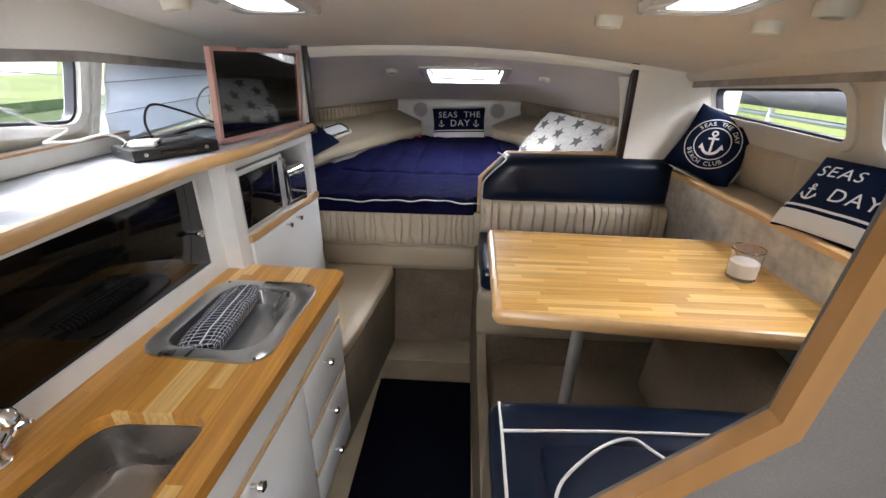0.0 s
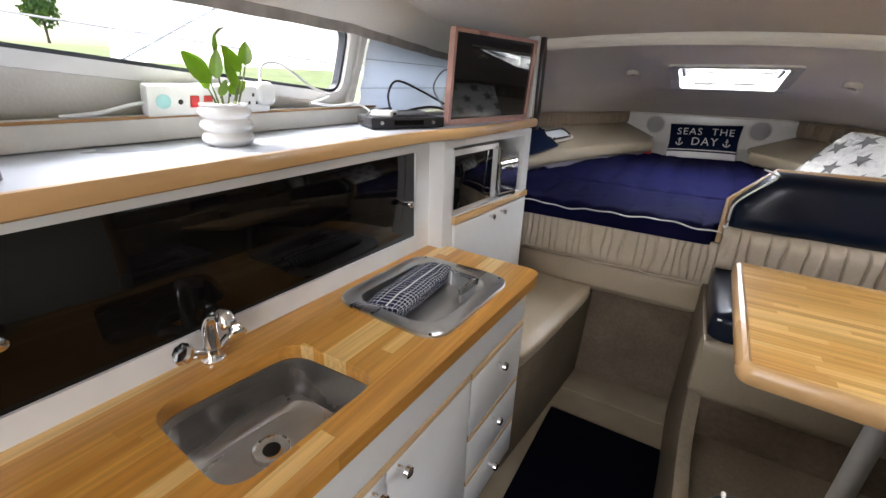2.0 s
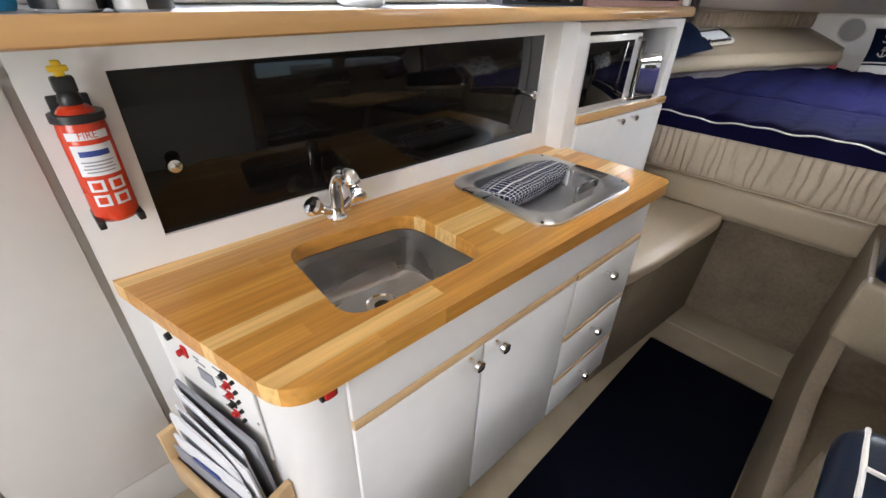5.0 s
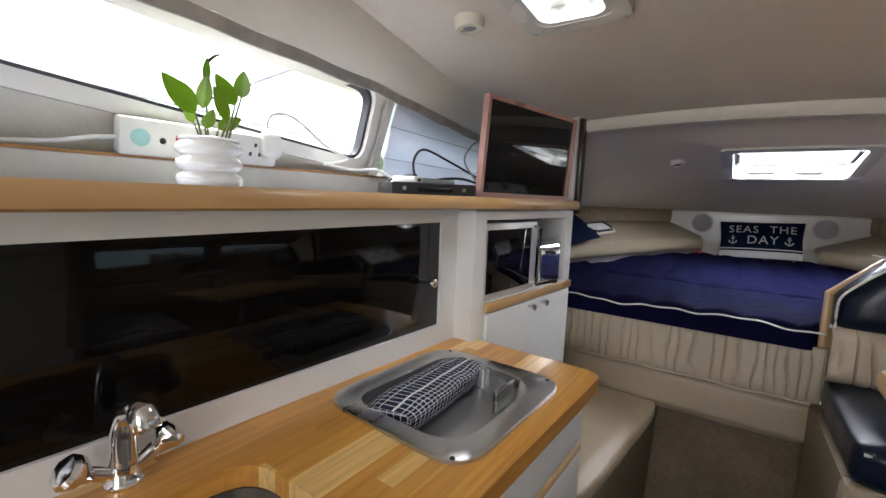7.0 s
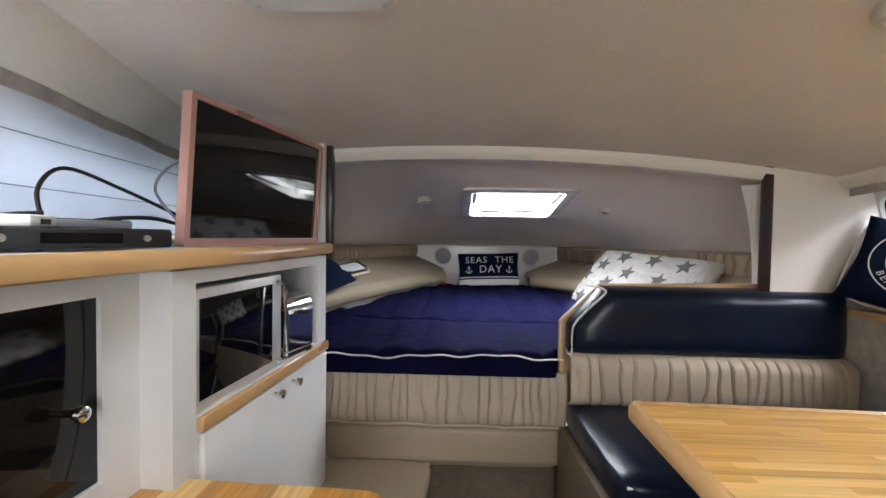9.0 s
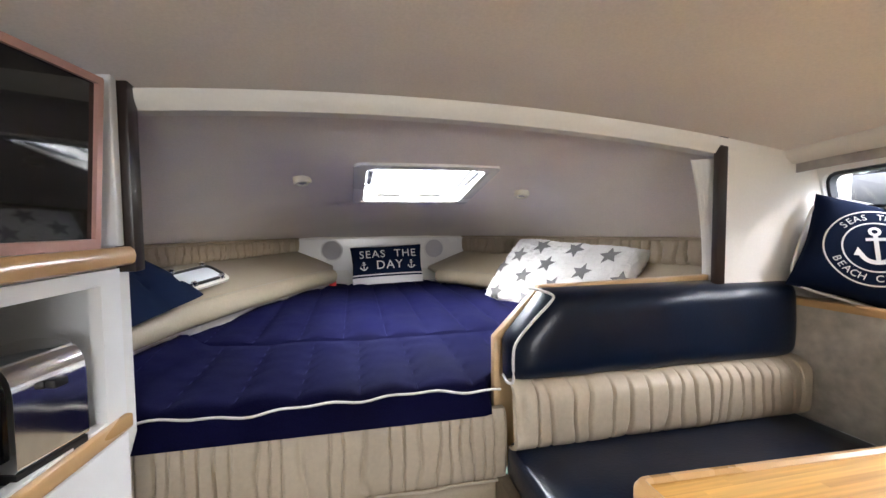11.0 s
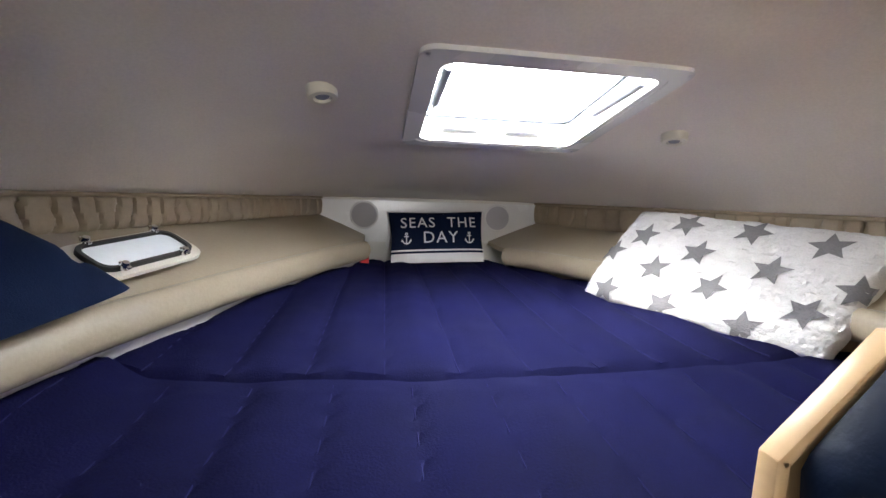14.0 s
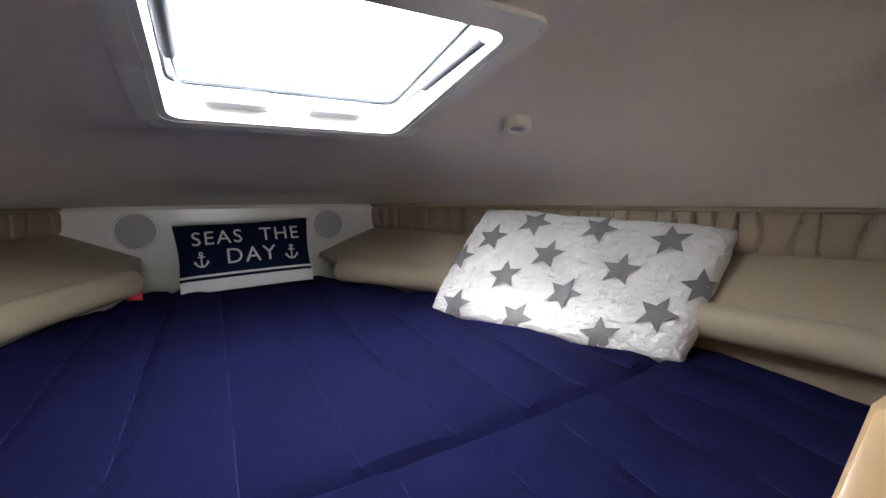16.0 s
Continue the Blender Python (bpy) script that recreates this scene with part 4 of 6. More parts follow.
part("label", label_patch(0.066, 0.050, 0.110), PAPER, ext, "white and red instruction label")
part("label_band", label_patch(0.066, 0.012, 0.149), PAPER, ext)
part("brand_bar", label_patch(0.046, 0.009, 0.1215, 0.0379), BLUEPRINT, ext, "dark blue name bar")
for k in range(4):
    part("label_line", label_patch(0.050 - 0.006 * (k % 2), 0.0022, 0.108 - 0.0055 * k, 0.0379), GREYPRINT, ext, "small grey print")
part("word", moved(wrap(fine(text_mesh("FIRE", 0.016), 1), 0.0379, 0.0), Matrix.Translation((0, 0, 0.150))), RED, ext)
for k in range(2):
    for s in (-1, 1):
        part("pictogram", moved(wrap(surface(lambda u, v: (u + s * 0.016, v, 0), steps(-0.0125, 0.0125, 5), [-0.010, 0.010], (0, 0, 0.0004)), 0.0374, 0), Matrix.Translation((0, 0, 0.068 - 0.026 * k))), PAPER, ext)
        part("pictogram_mark", moved(wrap(surface(lambda u, v: (u + s * 0.016, v, 0), steps(-0.007, 0.007, 4), [-0.006, 0.006], (0, 0, 0.0004)), 0.0379, 0), Matrix.Translation((0, 0, 0.068 - 0.026 * k))), RED, ext)

# tall locker beside the galley
tall = thing("tall_locker", (-0.60, 0.5, 0.335), "tall white locker with a flush door beside the galley", "cabinet")
part("body", block(-0.20, 0.030, -0.75, 0.43, 0.0, 0.995), LOCKER, tall)
part("door", block(0.032, 0.046, 0.159, 0.413, 0.122, 0.930, 0.002), LOCKER, tall)
part("top_rail", block(0.032, 0.048, 0.159, 0.413, 0.934, 0.952, 0.004), TRIMWOOD, tall, "pale wooden pull strip")
part("lower_panel", block(0.032, 0.046, -0.7, 0.153, 0.122, 0.930, 0.002), LOCKER, tall)
part("plinth", block(0.030, 0.042, -0.7, 0.428, 0.0, 0.117, 0.002), LOCKER, tall)

# shelf over the galley
shelf = thing("galley_shelf", (0, 0, 0), "long pale laminate shelf with a rounded beech edge", "shelf")
EDGE = [(-0.385, -0.2), (-0.395, 0.6), (-0.425, 1.0), (-0.445, 1.5), (-0.452, 1.92), (-0.435, 2.13), (-0.405, 2.28), (-0.392, 2.5), (-0.382, 2.86)]
line = [(p.x, p.y) for p in smooth_path([(x, y, 0) for x, y in EDGE], 4)]
part("board", prism([(-0.80, -0.2)] + [(x - 0.018, y) for x, y in line] + [(-0.80, 2.86)], 1.318, 1.350), SHELFTOP, shelf)
bm = bmesh.new()
prev = None
for x, y in line:
    ring = [bm.verts.new((x + dx, y, z)) for dx, z in ((-0.017, 1.319), (-0.004, 1.319), (0.003, 1.323), (0.006, 1.336), (0.003, 1.348), (-0.004, 1.354), (-0.017, 1.354))]
    if prev:
        for k in range(7):
            bm.faces.new((prev[k], prev[(k + 1) % 7], ring[(k + 1) % 7], ring[k]))
    else:
        bm.faces.new(ring)
    prev = ring
bm.faces.new(prev[::-1])
part("edge_strip", bm, EDGEWOOD, shelf, "rounded beech edge strip")

# microwave cupboard
def cup_x(y):
    return -0.440 + 0.052 * (y - 2.2) / 0.62


cup = thing("microwave_cupboard", (-0.45, 2.5, 0.0), "white cupboard with an open bay for the microwave", "cabinet")
C = Matrix.Translation((0.45, -2.5, 0))
face = plate([(2.165, 0.35), (2.82, 0.35), (2.82, 1.315), (2.165, 1.315)], [[(2.222, 1.045), (2.765, 1.045), (2.765, 1.289), (2.222, 1.289)]], -0.02, lambda u, v, w: (cup_x(u) + w, u, v))
part("face_frame", moved(face, C), WHITE, cup, smooth=False)
for name, sides in (("side_board", (-0.80, -0.464, 2.167, 2.18, 0.35, 1.315)), ("side_board", (-0.80, -0.42, 2.805, 2.82, 0.35, 1.315)), ("shelf_board", (-0.80, -0.446, 2.18, 2.805, 1.025, 1.040)), ("back_board", (-0.80, -0.78, 2.18, 2.805, 0.35, 1.315))):
    part(name, moved(block(*sides), C), WHITE, cup, smooth=False)
d = part("door", moved(join(*[moved(block(0, 0.012, 2.228, 2.802, 0.590, 1.010, 0.003), pose(0, 0, 0))]), C), WHITE, cup)
for v in d.data.vertices:
    v.co.x += cup_x(v.co.y + 2.5)
for y in (2.474, 2.566):
    knob_at(d, (cup_x(y) + 0.011, y, 0.993), (1, -0.1, 0), 0.95, C)
bm = block(0, 0.016, 2.222, 2.816, 1.014, 1.042, 0.005)
for v in bm.verts:
    v.co.x += cup_x(v.co.y) - 0.002
part("pull_strip", moved(bm, C), EDGEWOOD, cup, "beech pull strip")

micro = thing("microwave", (-0.452, 2.226, 1.0405), "small silver microwave with a dark glass door", "microwave", turn=(0, 0, -5))
part("casing", block(-0.30, -0.012, 0.0, 0.318, 0.006, 0.238, 0.006), SILVER, micro)
part("door", block(-0.012, 0.010, 0.0, 0.318, 0.006, 0.238, 0.006), SILVER, micro)
part("glass", block(0.010, 0.0125, 0.010, 0.268, 0.026, 0.218, 0.001), SCREEN, micro, "dark glass window")
part("handle", join(tube([(0.012, 0.290, 0.025), (0.034, 0.290, 0.030), (0.034, 0.290, 0.215), (0.012, 0.290, 0.220)], 0.007)), CHROME, micro)
for x in (-0.27, -0.04):
    for y in (0.03, 0.28):
        part("foot", block(x, x + 0.02, y, y + 0.02, 0.0, 0.007), BLACK, micro)

toaster = thing("toaster", (-0.445, 2.660, 1.0405), "chrome two-slice toaster with a rounded top", "toaster", turn=(0, 0, -12))
prof = rounded([(-0.095, 0.012), (0.040, 0.012), (0.040, 0.172), (-0.095, 0.172)], [0.01, 0.01, 0.055, 0.055], 8)
bm = bmesh.new()
r0 = [bm.verts.new((x, -0.058, z)) for x, z in prof]
r1 = [bm.verts.new((x, 0.062, z)) for x, z in prof]
for i in range(len(prof)):
    j = (i + 1) % len(prof)
    bm.faces.new((r0[i], r0[j], r1[j], r1[i]))
bm.faces.new(r0[::-1])
bm.faces.new(r1)
part("shell", bm, CHROME, toaster)
part("side_cheek", plate([(x * 0.8 - 0.005, 0.02 + z * 0.8) for x, z in prof], [], 0.004, lambda u, v, w: (u, -0.058 - w, v)), SCREEN, toaster, "dark side panel")
part("lever", block(0.040, 0.056, -0.012, 0.012, 0.115, 0.128, 0.003), BLACK, toaster)
part("base", block(-0.09, 0.04, -0.06, 0.058, 0.0, 0.013), BLACK, toaster)

# posts and white corner board beside the television
structure("post_port", block(-0.432, -0.396, 2.90, 2.945, 1.30, 1.745, 0.004), DARKWOOD, "dark stained wooden post at the berth entrance", "post")
structure("trim_corner_board", block(-0.462, -0.412, 2.872, 2.897, 1.354, 1.75, 0.003), WHITE, "white corner board behind the television", "trim", False)
structure("post_starboard", block(1.060, 1.091, 2.928, 2.950, 1.20, 1.70, 0.004), DARKWOOD, "dark stained wooden post at the berth entrance", "post")

# ---- television and the things on the shelf ----
tv = thing("television", (-0.476, 2.572, 1.352), "flat television with a rose-gold bezel, turned to the cabin", "television", turn=(0, 4, -9.5))
part("cabinet_back", block(-0.035, -0.004, -0.245, 0.245, 0.02, 0.295, 0.006), BLACK, tv)
part("bezel", plate(rounded([(-0.276, 0.0), (0.266, 0.0), (0.266, 0.313), (-0.276, 0.313)], 0.006), [[(-0.262, 0.018), (0.253, 0.018), (0.253, 0.300), (-0.262, 0.300)]], 0.022, lambda u, v, w: (-0.012 + w, u, v), 0.003), ROSE, tv, "rose-gold bezel")
part("screen", block(-0.004, 0.002, -0.264, 0.255, 0.016, 0.302), SCREEN, tv, "dark glossy screen")

box = thing("set_top_box", (-0.60, 2.14, 1.3505), "black set-top box on the shelf", "set-top box", turn=(0, 0, -32))
part("case", block(-0.075, 0.075, -0.125, 0.125, 0.004, 0.036, 0.004), BLACK, box)
part("display", block(0.0752, 0.0765, -0.05, 0.05, 0.012, 0.028), SCREEN, box)
for y in (-0.09, 0.085):
    part("button", lathe([(0, 0), (0.006, 0), (0.005, 0.004), (0, 0.004)], 10, (0.075, y, 0.02), (1, 0, 0)), STEEL, box)
remote = thing("remote_control", (-0.60, 2.16, 1.3865), "dark remote control lying on the set-top box", "remote control", turn=(0, 0, -20))
part("shell", block(-0.02, 0.02, -0.075, 0.075, 0, 0.014, 0.004), GREYPRINT, remote)
part("keypad", block(-0.014, 0.014, -0.06, 0.06, 0.0135, 0.0155, 0.001), BLACK, remote)
gadget = thing("network_box", (-0.62, 2.08, 1.3865), "small white and grey network box", "router", turn=(0, 0, 15))
part("shell", block(-0.035, 0.035, -0.03, 0.03, 0, 0.018, 0.005), PLASTIC, gadget)
part("port", block(0.034, 0.037, -0.01, 0.01, 0.004, 0.012), BLACK, gadget)


def cable(points, r, mat, label):
    ob = mesh_object("cable", tube(smooth_path(points, 7), r, 8), mat)
    return tagged(ob, label, "cable", "cables on the shelf")


cable([(-0.63, 2.13, 1.39), (-0.65, 2.14, 1.45), (-0.66, 2.20, 1.492), (-0.63, 2.29, 1.465), (-0.57, 2.38, 1.415), (-0.55, 2.46, 1.385)], 0.0036, BLACK, "black cable arching behind the television")
cable([(-0.62, 2.16, 1.39), (-0.60, 2.23, 1.405), (-0.58, 2.32, 1.408), (-0.56, 2.42, 1.385)], 0.004, BLACK, "black cable from the set-top box")
cable([(-0.56, 2.36, 1.40), (-0.60, 2.34, 1.47), (-0.58, 2.37, 1.53), (-0.55, 2.43, 1.54)], 0.003, GREYPRINT, "grey cable looping behind the television")
cable([(-0.68, 2.04, 1.37), (-0.66, 2.07, 1.40), (-0.62, 2.12, 1.41)], 0.003, BLACK, "thin black lead behind the box")
cable([(-0.745, 1.89, 1.425), (-0.735, 1.98, 1.415), (-0.72, 2.06, 1.42), (-0.69, 2.09, 1.395), (-0.66, 2.05, 1.362)], 0.004, PLASTIC, "white cable on the batten")
cable([(-0.76, 1.735, 1.46), (-0.75, 1.74, 1.52), (-0.745, 1.80, 1.525), (-0.75, 1.90, 1.47), (-0.755, 1.98, 1.445), (-0.75, 1.90, 1.425)], 0.0035, PLASTIC, "white charger cable from the socket")
cable([(-0.765, 1.445, 1.435), (-0.76, 1.41, 1.43), (-0.762, 1.36, 1.418), (-0.78, 1.30, 1.412)], 0.004, PLASTIC, "white mains lead of the socket")

socket = thing("extension_socket", (-0.772, 1.60, 1.408), "white extension socket with two red switches", "extension lead", turn=(0, 12, 0))
part("case", block(-0.012, 0.018, -0.155, 0.155, 0.0, 0.068, 0.007), PLASTIC, socket)
for y in (-0.052, -0.020):
    part("switch", block(0.017, 0.023, y - 0.012, y + 0.008, 0.02, 0.046, 0.002), REDPLASTIC, socket, "red rocker switch")
part("pilot", lathe([(0, 0), (0.006, 0), (0.004, 0.003), (0, 0.003)], 10, (0.018, -0.085, 0.032), (1, 0, 0)), BLACK, socket)
part("rating_label", lathe([(0, 0), (0.016, 0), (0.016, 0.001), (0, 0.001)], 16, (0.018, -0.122, 0.034), (1, 0, 0)), shade("aqua_print", (0.35, 0.62, 0.60), 0.5), socket)
for y in (0.035, 0.10):
    for dy, dz in ((0, 0.046), (-0.011, 0.026), (0.011, 0.026)):
        part("slot", block(0.0175, 0.0187, y + dy - 0.003, y + dy + 0.003, dz - 0.004, dz + 0.004), BLACK, socket)
plug = thing("charger_plug", (-0.755, 1.735, 1.425), "white mains plug in the extension socket", "plug")
part("body", cushion(-0.006, 0.026, -0.024, 0.024, 0.0, 0.055, 0.012, 0.002, 5), PLASTIC, plug)

pot = thing("potted_plant", (-0.635, 1.545, 1.3505), "green leafy house plant in a ribbed white pot", "plant")
pot.scale = (0.90, 0.90, 0.68)
prof = [(0.0, 0.0), (0.046, 0.0)]
for k in range(3):
    z = 0.002 + k * 0.040
    prof += [(0.050, z + 0.002), (0.0575, z + 0.010), (0.0605, z + 0.020), (0.0575, z + 0.031), (0.051, z + 0.038)]
prof += [(0.054, 0.122), (0.055, 0.128), (0.050, 0.130), (0.047, 0.115), (0.0, 0.112)]
part("pot", lathe(prof, 32), CERAMIC, pot, "ribbed white ceramic pot")
part("soil", lathe([(0, 0.112), (0.046, 0.112), (0.040, 0.117), (0, 0.118)], 20), shade("potting_soil", (0.05, 0.035, 0.02), 0.95, vary=0.4, grain=200, bump=0.8), pot)


def leaf_mesh(L0, W0, curl=0.2):
    def fn(u, v):
        w = W0 * math.sin(math.pi * min(1, u ** 0.8)) ** 0.75 * (1 - 0.15 * u)
        x = (v - 0.5) * 2 * w
        return (x, u * L0, 0.12 * abs(x) + curl * L0 * (u * u) * 0.25)
    return surface(fn, steps(0.001, 0.999, 10), steps(0, 1, 6), (0, 0, 0.0012))


# each leaf: foot and tip along the shelf and above the rim, half width, turn and depth
LEAVES = ((-0.021, 0.043, -0.070, 0.100, 0.019, 20, 0.012), (-0.017, 0.071, -0.058, 0.105, 0.011, -35, -0.014), (-0.004, 0.100, -0.002, 0.140, 0.010, 50, 0.004), (-0.010, 0.052, 0.0, 0.110, 0.013, -25, 0.010),
          (0.044, 0.067, 0.012, 0.118, 0.016, 15, -0.004), (0.053, 0.080, 0.059, 0.128, 0.014, -20, 0.006), (0.028, 0.035, 0.004, 0.090, 0.016, 40, 0.016), (0.016, 0.022, 0.056, 0.046, 0.014, -30, -0.010), (-0.008, 0.018, 0.004, 0.052, 0.012, 35, 0.018), (-0.022, 0.030, -0.034, 0.075, 0.012, -50, -0.016))
side_on, depth = Vector((0.36, 0.93, 0)), Vector((0.93, -0.36, 0))
unscale = Matrix.Diagonal((1 / 0.90, 1 / 0.90, 1 / 0.68, 1))
for k, (xa, za, xb, zb, hw, turn, dp) in enumerate(LEAVES):
    foot = side_on * xa + depth * dp + Vector((0, 0, 0.085 + za))
    tip = side_on * xb + depth * dp * 1.6 + Vector((0, 0, 0.085 + zb))
    yv = (tip - foot).normalized()
    zv = (Matrix.Rotation(radians(turn), 3, yv) @ (depth - yv * depth.dot(yv))).normalized()
    m = Matrix.Translation(foot) @ Matrix((yv.cross(zv), yv, zv)).transposed().to_4x4()
    part("leaf", moved(leaf_mesh((tip - foot).length, hw * 1.1), unscale @ m), LEAF, pot)
    if k not in (1, 3):
        root = side_on * xa * 0.5 + depth * dp * 0.7 + Vector((0, 0, 0.078))
        pts = [root.lerp(foot, t) + depth * 0.004 * math.sin(math.pi * t) for t in steps(0, 1, 5)]
        part("stalk", moved(tube(pts, [0.0024 - 0.0002 * i for i in range(6)], 7), unscale), STALK, pot)
part("stalk", moved(tube([side_on * 0.001 + Vector((0, 0, 0.22)), side_on * 0.012 + Vector((0, 0, 0.232)), side_on * 0.021 + Vector((0, 0, 0.236))], [0.003, 0.0025, 0.0012], 7), unscale), STALK, pot, "small unopened leaf")


def mug(at, turn, word1, word2):
    th = thing("mug", at, "white mug with black printed panels and white lettering", "mug", "mugs on the shelf", turn=(0, 0, turn))
    part("cup", lathe([(0, 0.003), (0.034, 0.0), (0.040, 0.004), (0.0415, 0.094), (0.0405, 0.0965), (0.038, 0.094), (0.037, 0.01), (0, 0.008)], 32), CERAMIC, th)
    part("handle", tube(smooth_path([(0.039, 0, 0.075), (0.058, 0, 0.080), (0.068, 0, 0.055), (0.060, 0, 0.028), (0.039, 0, 0.020)]), 0.006), CERAMIC, th)
    for s in (-1, 1):
        part("printed_panel", wrap(surface(lambda u, v: (u, v, 0), steps(-0.036, 0.036, 12), [0.004, 0.092], (0, 0, 0.0004)), 0.0418, s * 1.40), BLACK, th, "black printed panel")
        for w, z in ((word1, 0.065), (word2, 0.035)):
            if w:
                part("lettering", moved(wrap(fine(text_mesh(w, 0.022), 1), 0.0424, s * 1.55), Matrix.Translation((0, 0, z))), CLOTHWHITE, th)
    return th


mug((-0.560, 1.018, 1.3505), 8, "THE", "BOSS")
mug((-0.545, 1.100, 1.3505), -34, "THE", "BOSS")
soap = thing("soap_bottle", (-0.575, 0.940, 1.3505), "clear bottle half full of blue washing-up liquid", "bottle")
soap.scale = (0.80, 0.80, 0.86)
part("liquid", lathe([(0, 0.001), (0.030, 0.001), (0.034, 0.01), (0.034, 0.085), (0, 0.085)], 24), BLUESOAP, soap, "blue liquid")
part("bottle", lathe([(0, 0.085), (0.0345, 0.085), (0.0345, 0.125), (0.026, 0.145), (0.012, 0.155), (0.012, 0.17), (0, 0.17)], 24), PLASTIC, soap)
part("pump", join(lathe([(0, 0.17), (0.013, 0.17), (0.013, 0.185), (0.004, 0.188), (0.004, 0.205), (0, 0.205)], 16), block(-0.008, 0.035, -0.008, 0.008, 0.203, 0.214, 0.003)), PLASTIC, soap)
kettle = thing("kettle", (-0.57, 0.815, 1.3505), "white electric kettle on its base", "kettle")
part("base", lathe([(0, 0), (0.072, 0), (0.074, 0.006), (0.072, 0.018), (0, 0.018)], 28), PLASTIC, kettle)
part("jug", lathe([(0, 0.018), (0.068, 0.018), (0.070, 0.03), (0.060, 0.16), (0.052, 0.18), (0, 0.185)], 32), PLASTIC, kettle)
part("handle", tube(smooth_path([(0.03, 0.05, 0.17), (0.05, 0.085, 0.165), (0.055, 0.10, 0.11), (0.04, 0.085, 0.045), (0.03, 0.06, 0.04)]), 0.010), PLASTIC, kettle)

# white blind over the second port window
def blind_fn(u, v):
    z = 1.37 + 0.28 * v
    y = 2.135 + 0.75 * u + 0.03 * (1 - v)
    fold = 0.006 * abs(math.sin(v * math.pi * 3)) ** 0.5 + 0.03 * max(0, 0.3 - v)
    return (-0.80 + 0.37 * (z - 1.45) - 0.14 * max(0, y - 2.12) + 0.016 + fold + 0.005 * noise.noise(Vector((u * 5, v * 6, 0))), y, z)


blind = thing("roman_blind", (0, 0, 0), "white cloth blind with stitched seams over the port window", "blind")
part("cloth", surface(blind_fn, steps(0, 1, 24), steps(0, 1, 36), (-0.004, 0, 0)), BLIND, blind)
for v in (0.34, 0.67):
    part("seam", tube([Vector(blind_fn(u, v)) + Vector((0.0015, 0, 0)) for u in steps(0, 1, 24)], 0.0012, 6), GREYPRINT, blind, "thin stitched seam")
part("hem", tube([Vector(blind_fn(u, 0.01)) + Vector((0.003, 0, 0)) for u in steps(0, 1, 24)], 0.005, 8), BLIND, blind)


# ---- ceiling lamps ----
def spot(x, y, z, r, tilt):
    th = thing("ceiling_spotlight", (x, y, z), "small ivory ceiling spotlight, unlit", "ceiling light", "ceiling spotlights", turn=tilt)
    part("housing", lathe([(0, 0.006), (r, 0.006), (r * 1.02, 0), (r, -0.018), (r * 0.93, -0.024), (r * 0.60, -0.025), (r * 0.55, -0.018), (0, -0.016)], 28), IVORY, th)
    part("bulb", lathe([(0, -0.014), (r * 0.5, -0.016), (r * 0.42, -0.021), (0, -0.022)], 18), GREYPRINT, th, "grey glass bulb")
    return th


for s in (-1, 1):
    x, y = (-0.140, 3.645) if s < 0 else (0.812, 3.745)
    h = half_beam(y)
    spot(x, y, berth_ceiling((x - XC) / h, y)[2] - 0.001, 0.034, (-14, s * 9, 0))
for x, y in ((-0.405, 2.03), (0.70, 2.14), (1.022, 1.99), (0.645, 1.80), (1.02, 1.80)):
    spot(x, y, main_ceiling(x, y)[2] - 0.001, 0.034, (0, 6 if x > 0.33 else -6, 0))

# ---- fore cabin ----
base = thing("berth", (0, 0, 0), "berth base with suede-lined front and tan padding", "berth")
part("lining", block(-0.43, 0.45, 3.055, 3.10, 0.0, 0.56), SUEDE, base, "worn brown suede lining")
part("toe_step", block(-0.20, 0.44, 2.86, 3.06, 0.0, 0.012, 0.005), CARPET, base)
part("board", prism([(-0.95, 3.0), (1.5, 3.0), (0.90, 4.77), (-0.38, 4.77)], 0.78, 0.84), GELCOAT, base, "white berth board")
roll = thing("berth_front_pad", (0, 0, 0), "smooth tan padded roll below the gathered berth front", "padding")
part("pad", cushion(-0.44, 0.43, 2.965, 3.07, 0.555, 0.715, 0.035, 0.01, 16, 0.004, 3), TAN, roll)
valance = thing("gathered_valance", (0, 0, 0), "gathered tan vinyl valance across the berth front", "valance")
part("cloth", ruched((-0.44, 2.955, 0.905), (0.425, 2.955, 0.905), (0, 0.0, -0.19), (0, -1, 0), 24, 0.014, 1, 260, 14), RUCHE, valance)
part("welt", tube([(-0.44 + 0.865 * t, 2.945 + 0.002 * math.sin(40 * t), 0.716 + 0.002 * math.sin(23 * t)) for t in steps(0, 1, 40)], 0.004, 7), RUCHE, valance, "sewn lower edge")


def mat_top(x, y):
    return 0.965 + 0.055 * min(1.0, max(0.0, (y - 2.95) / 1.1))


def mat_edge(y):
    return 0.30 + 0.50 * (4.545 - y)


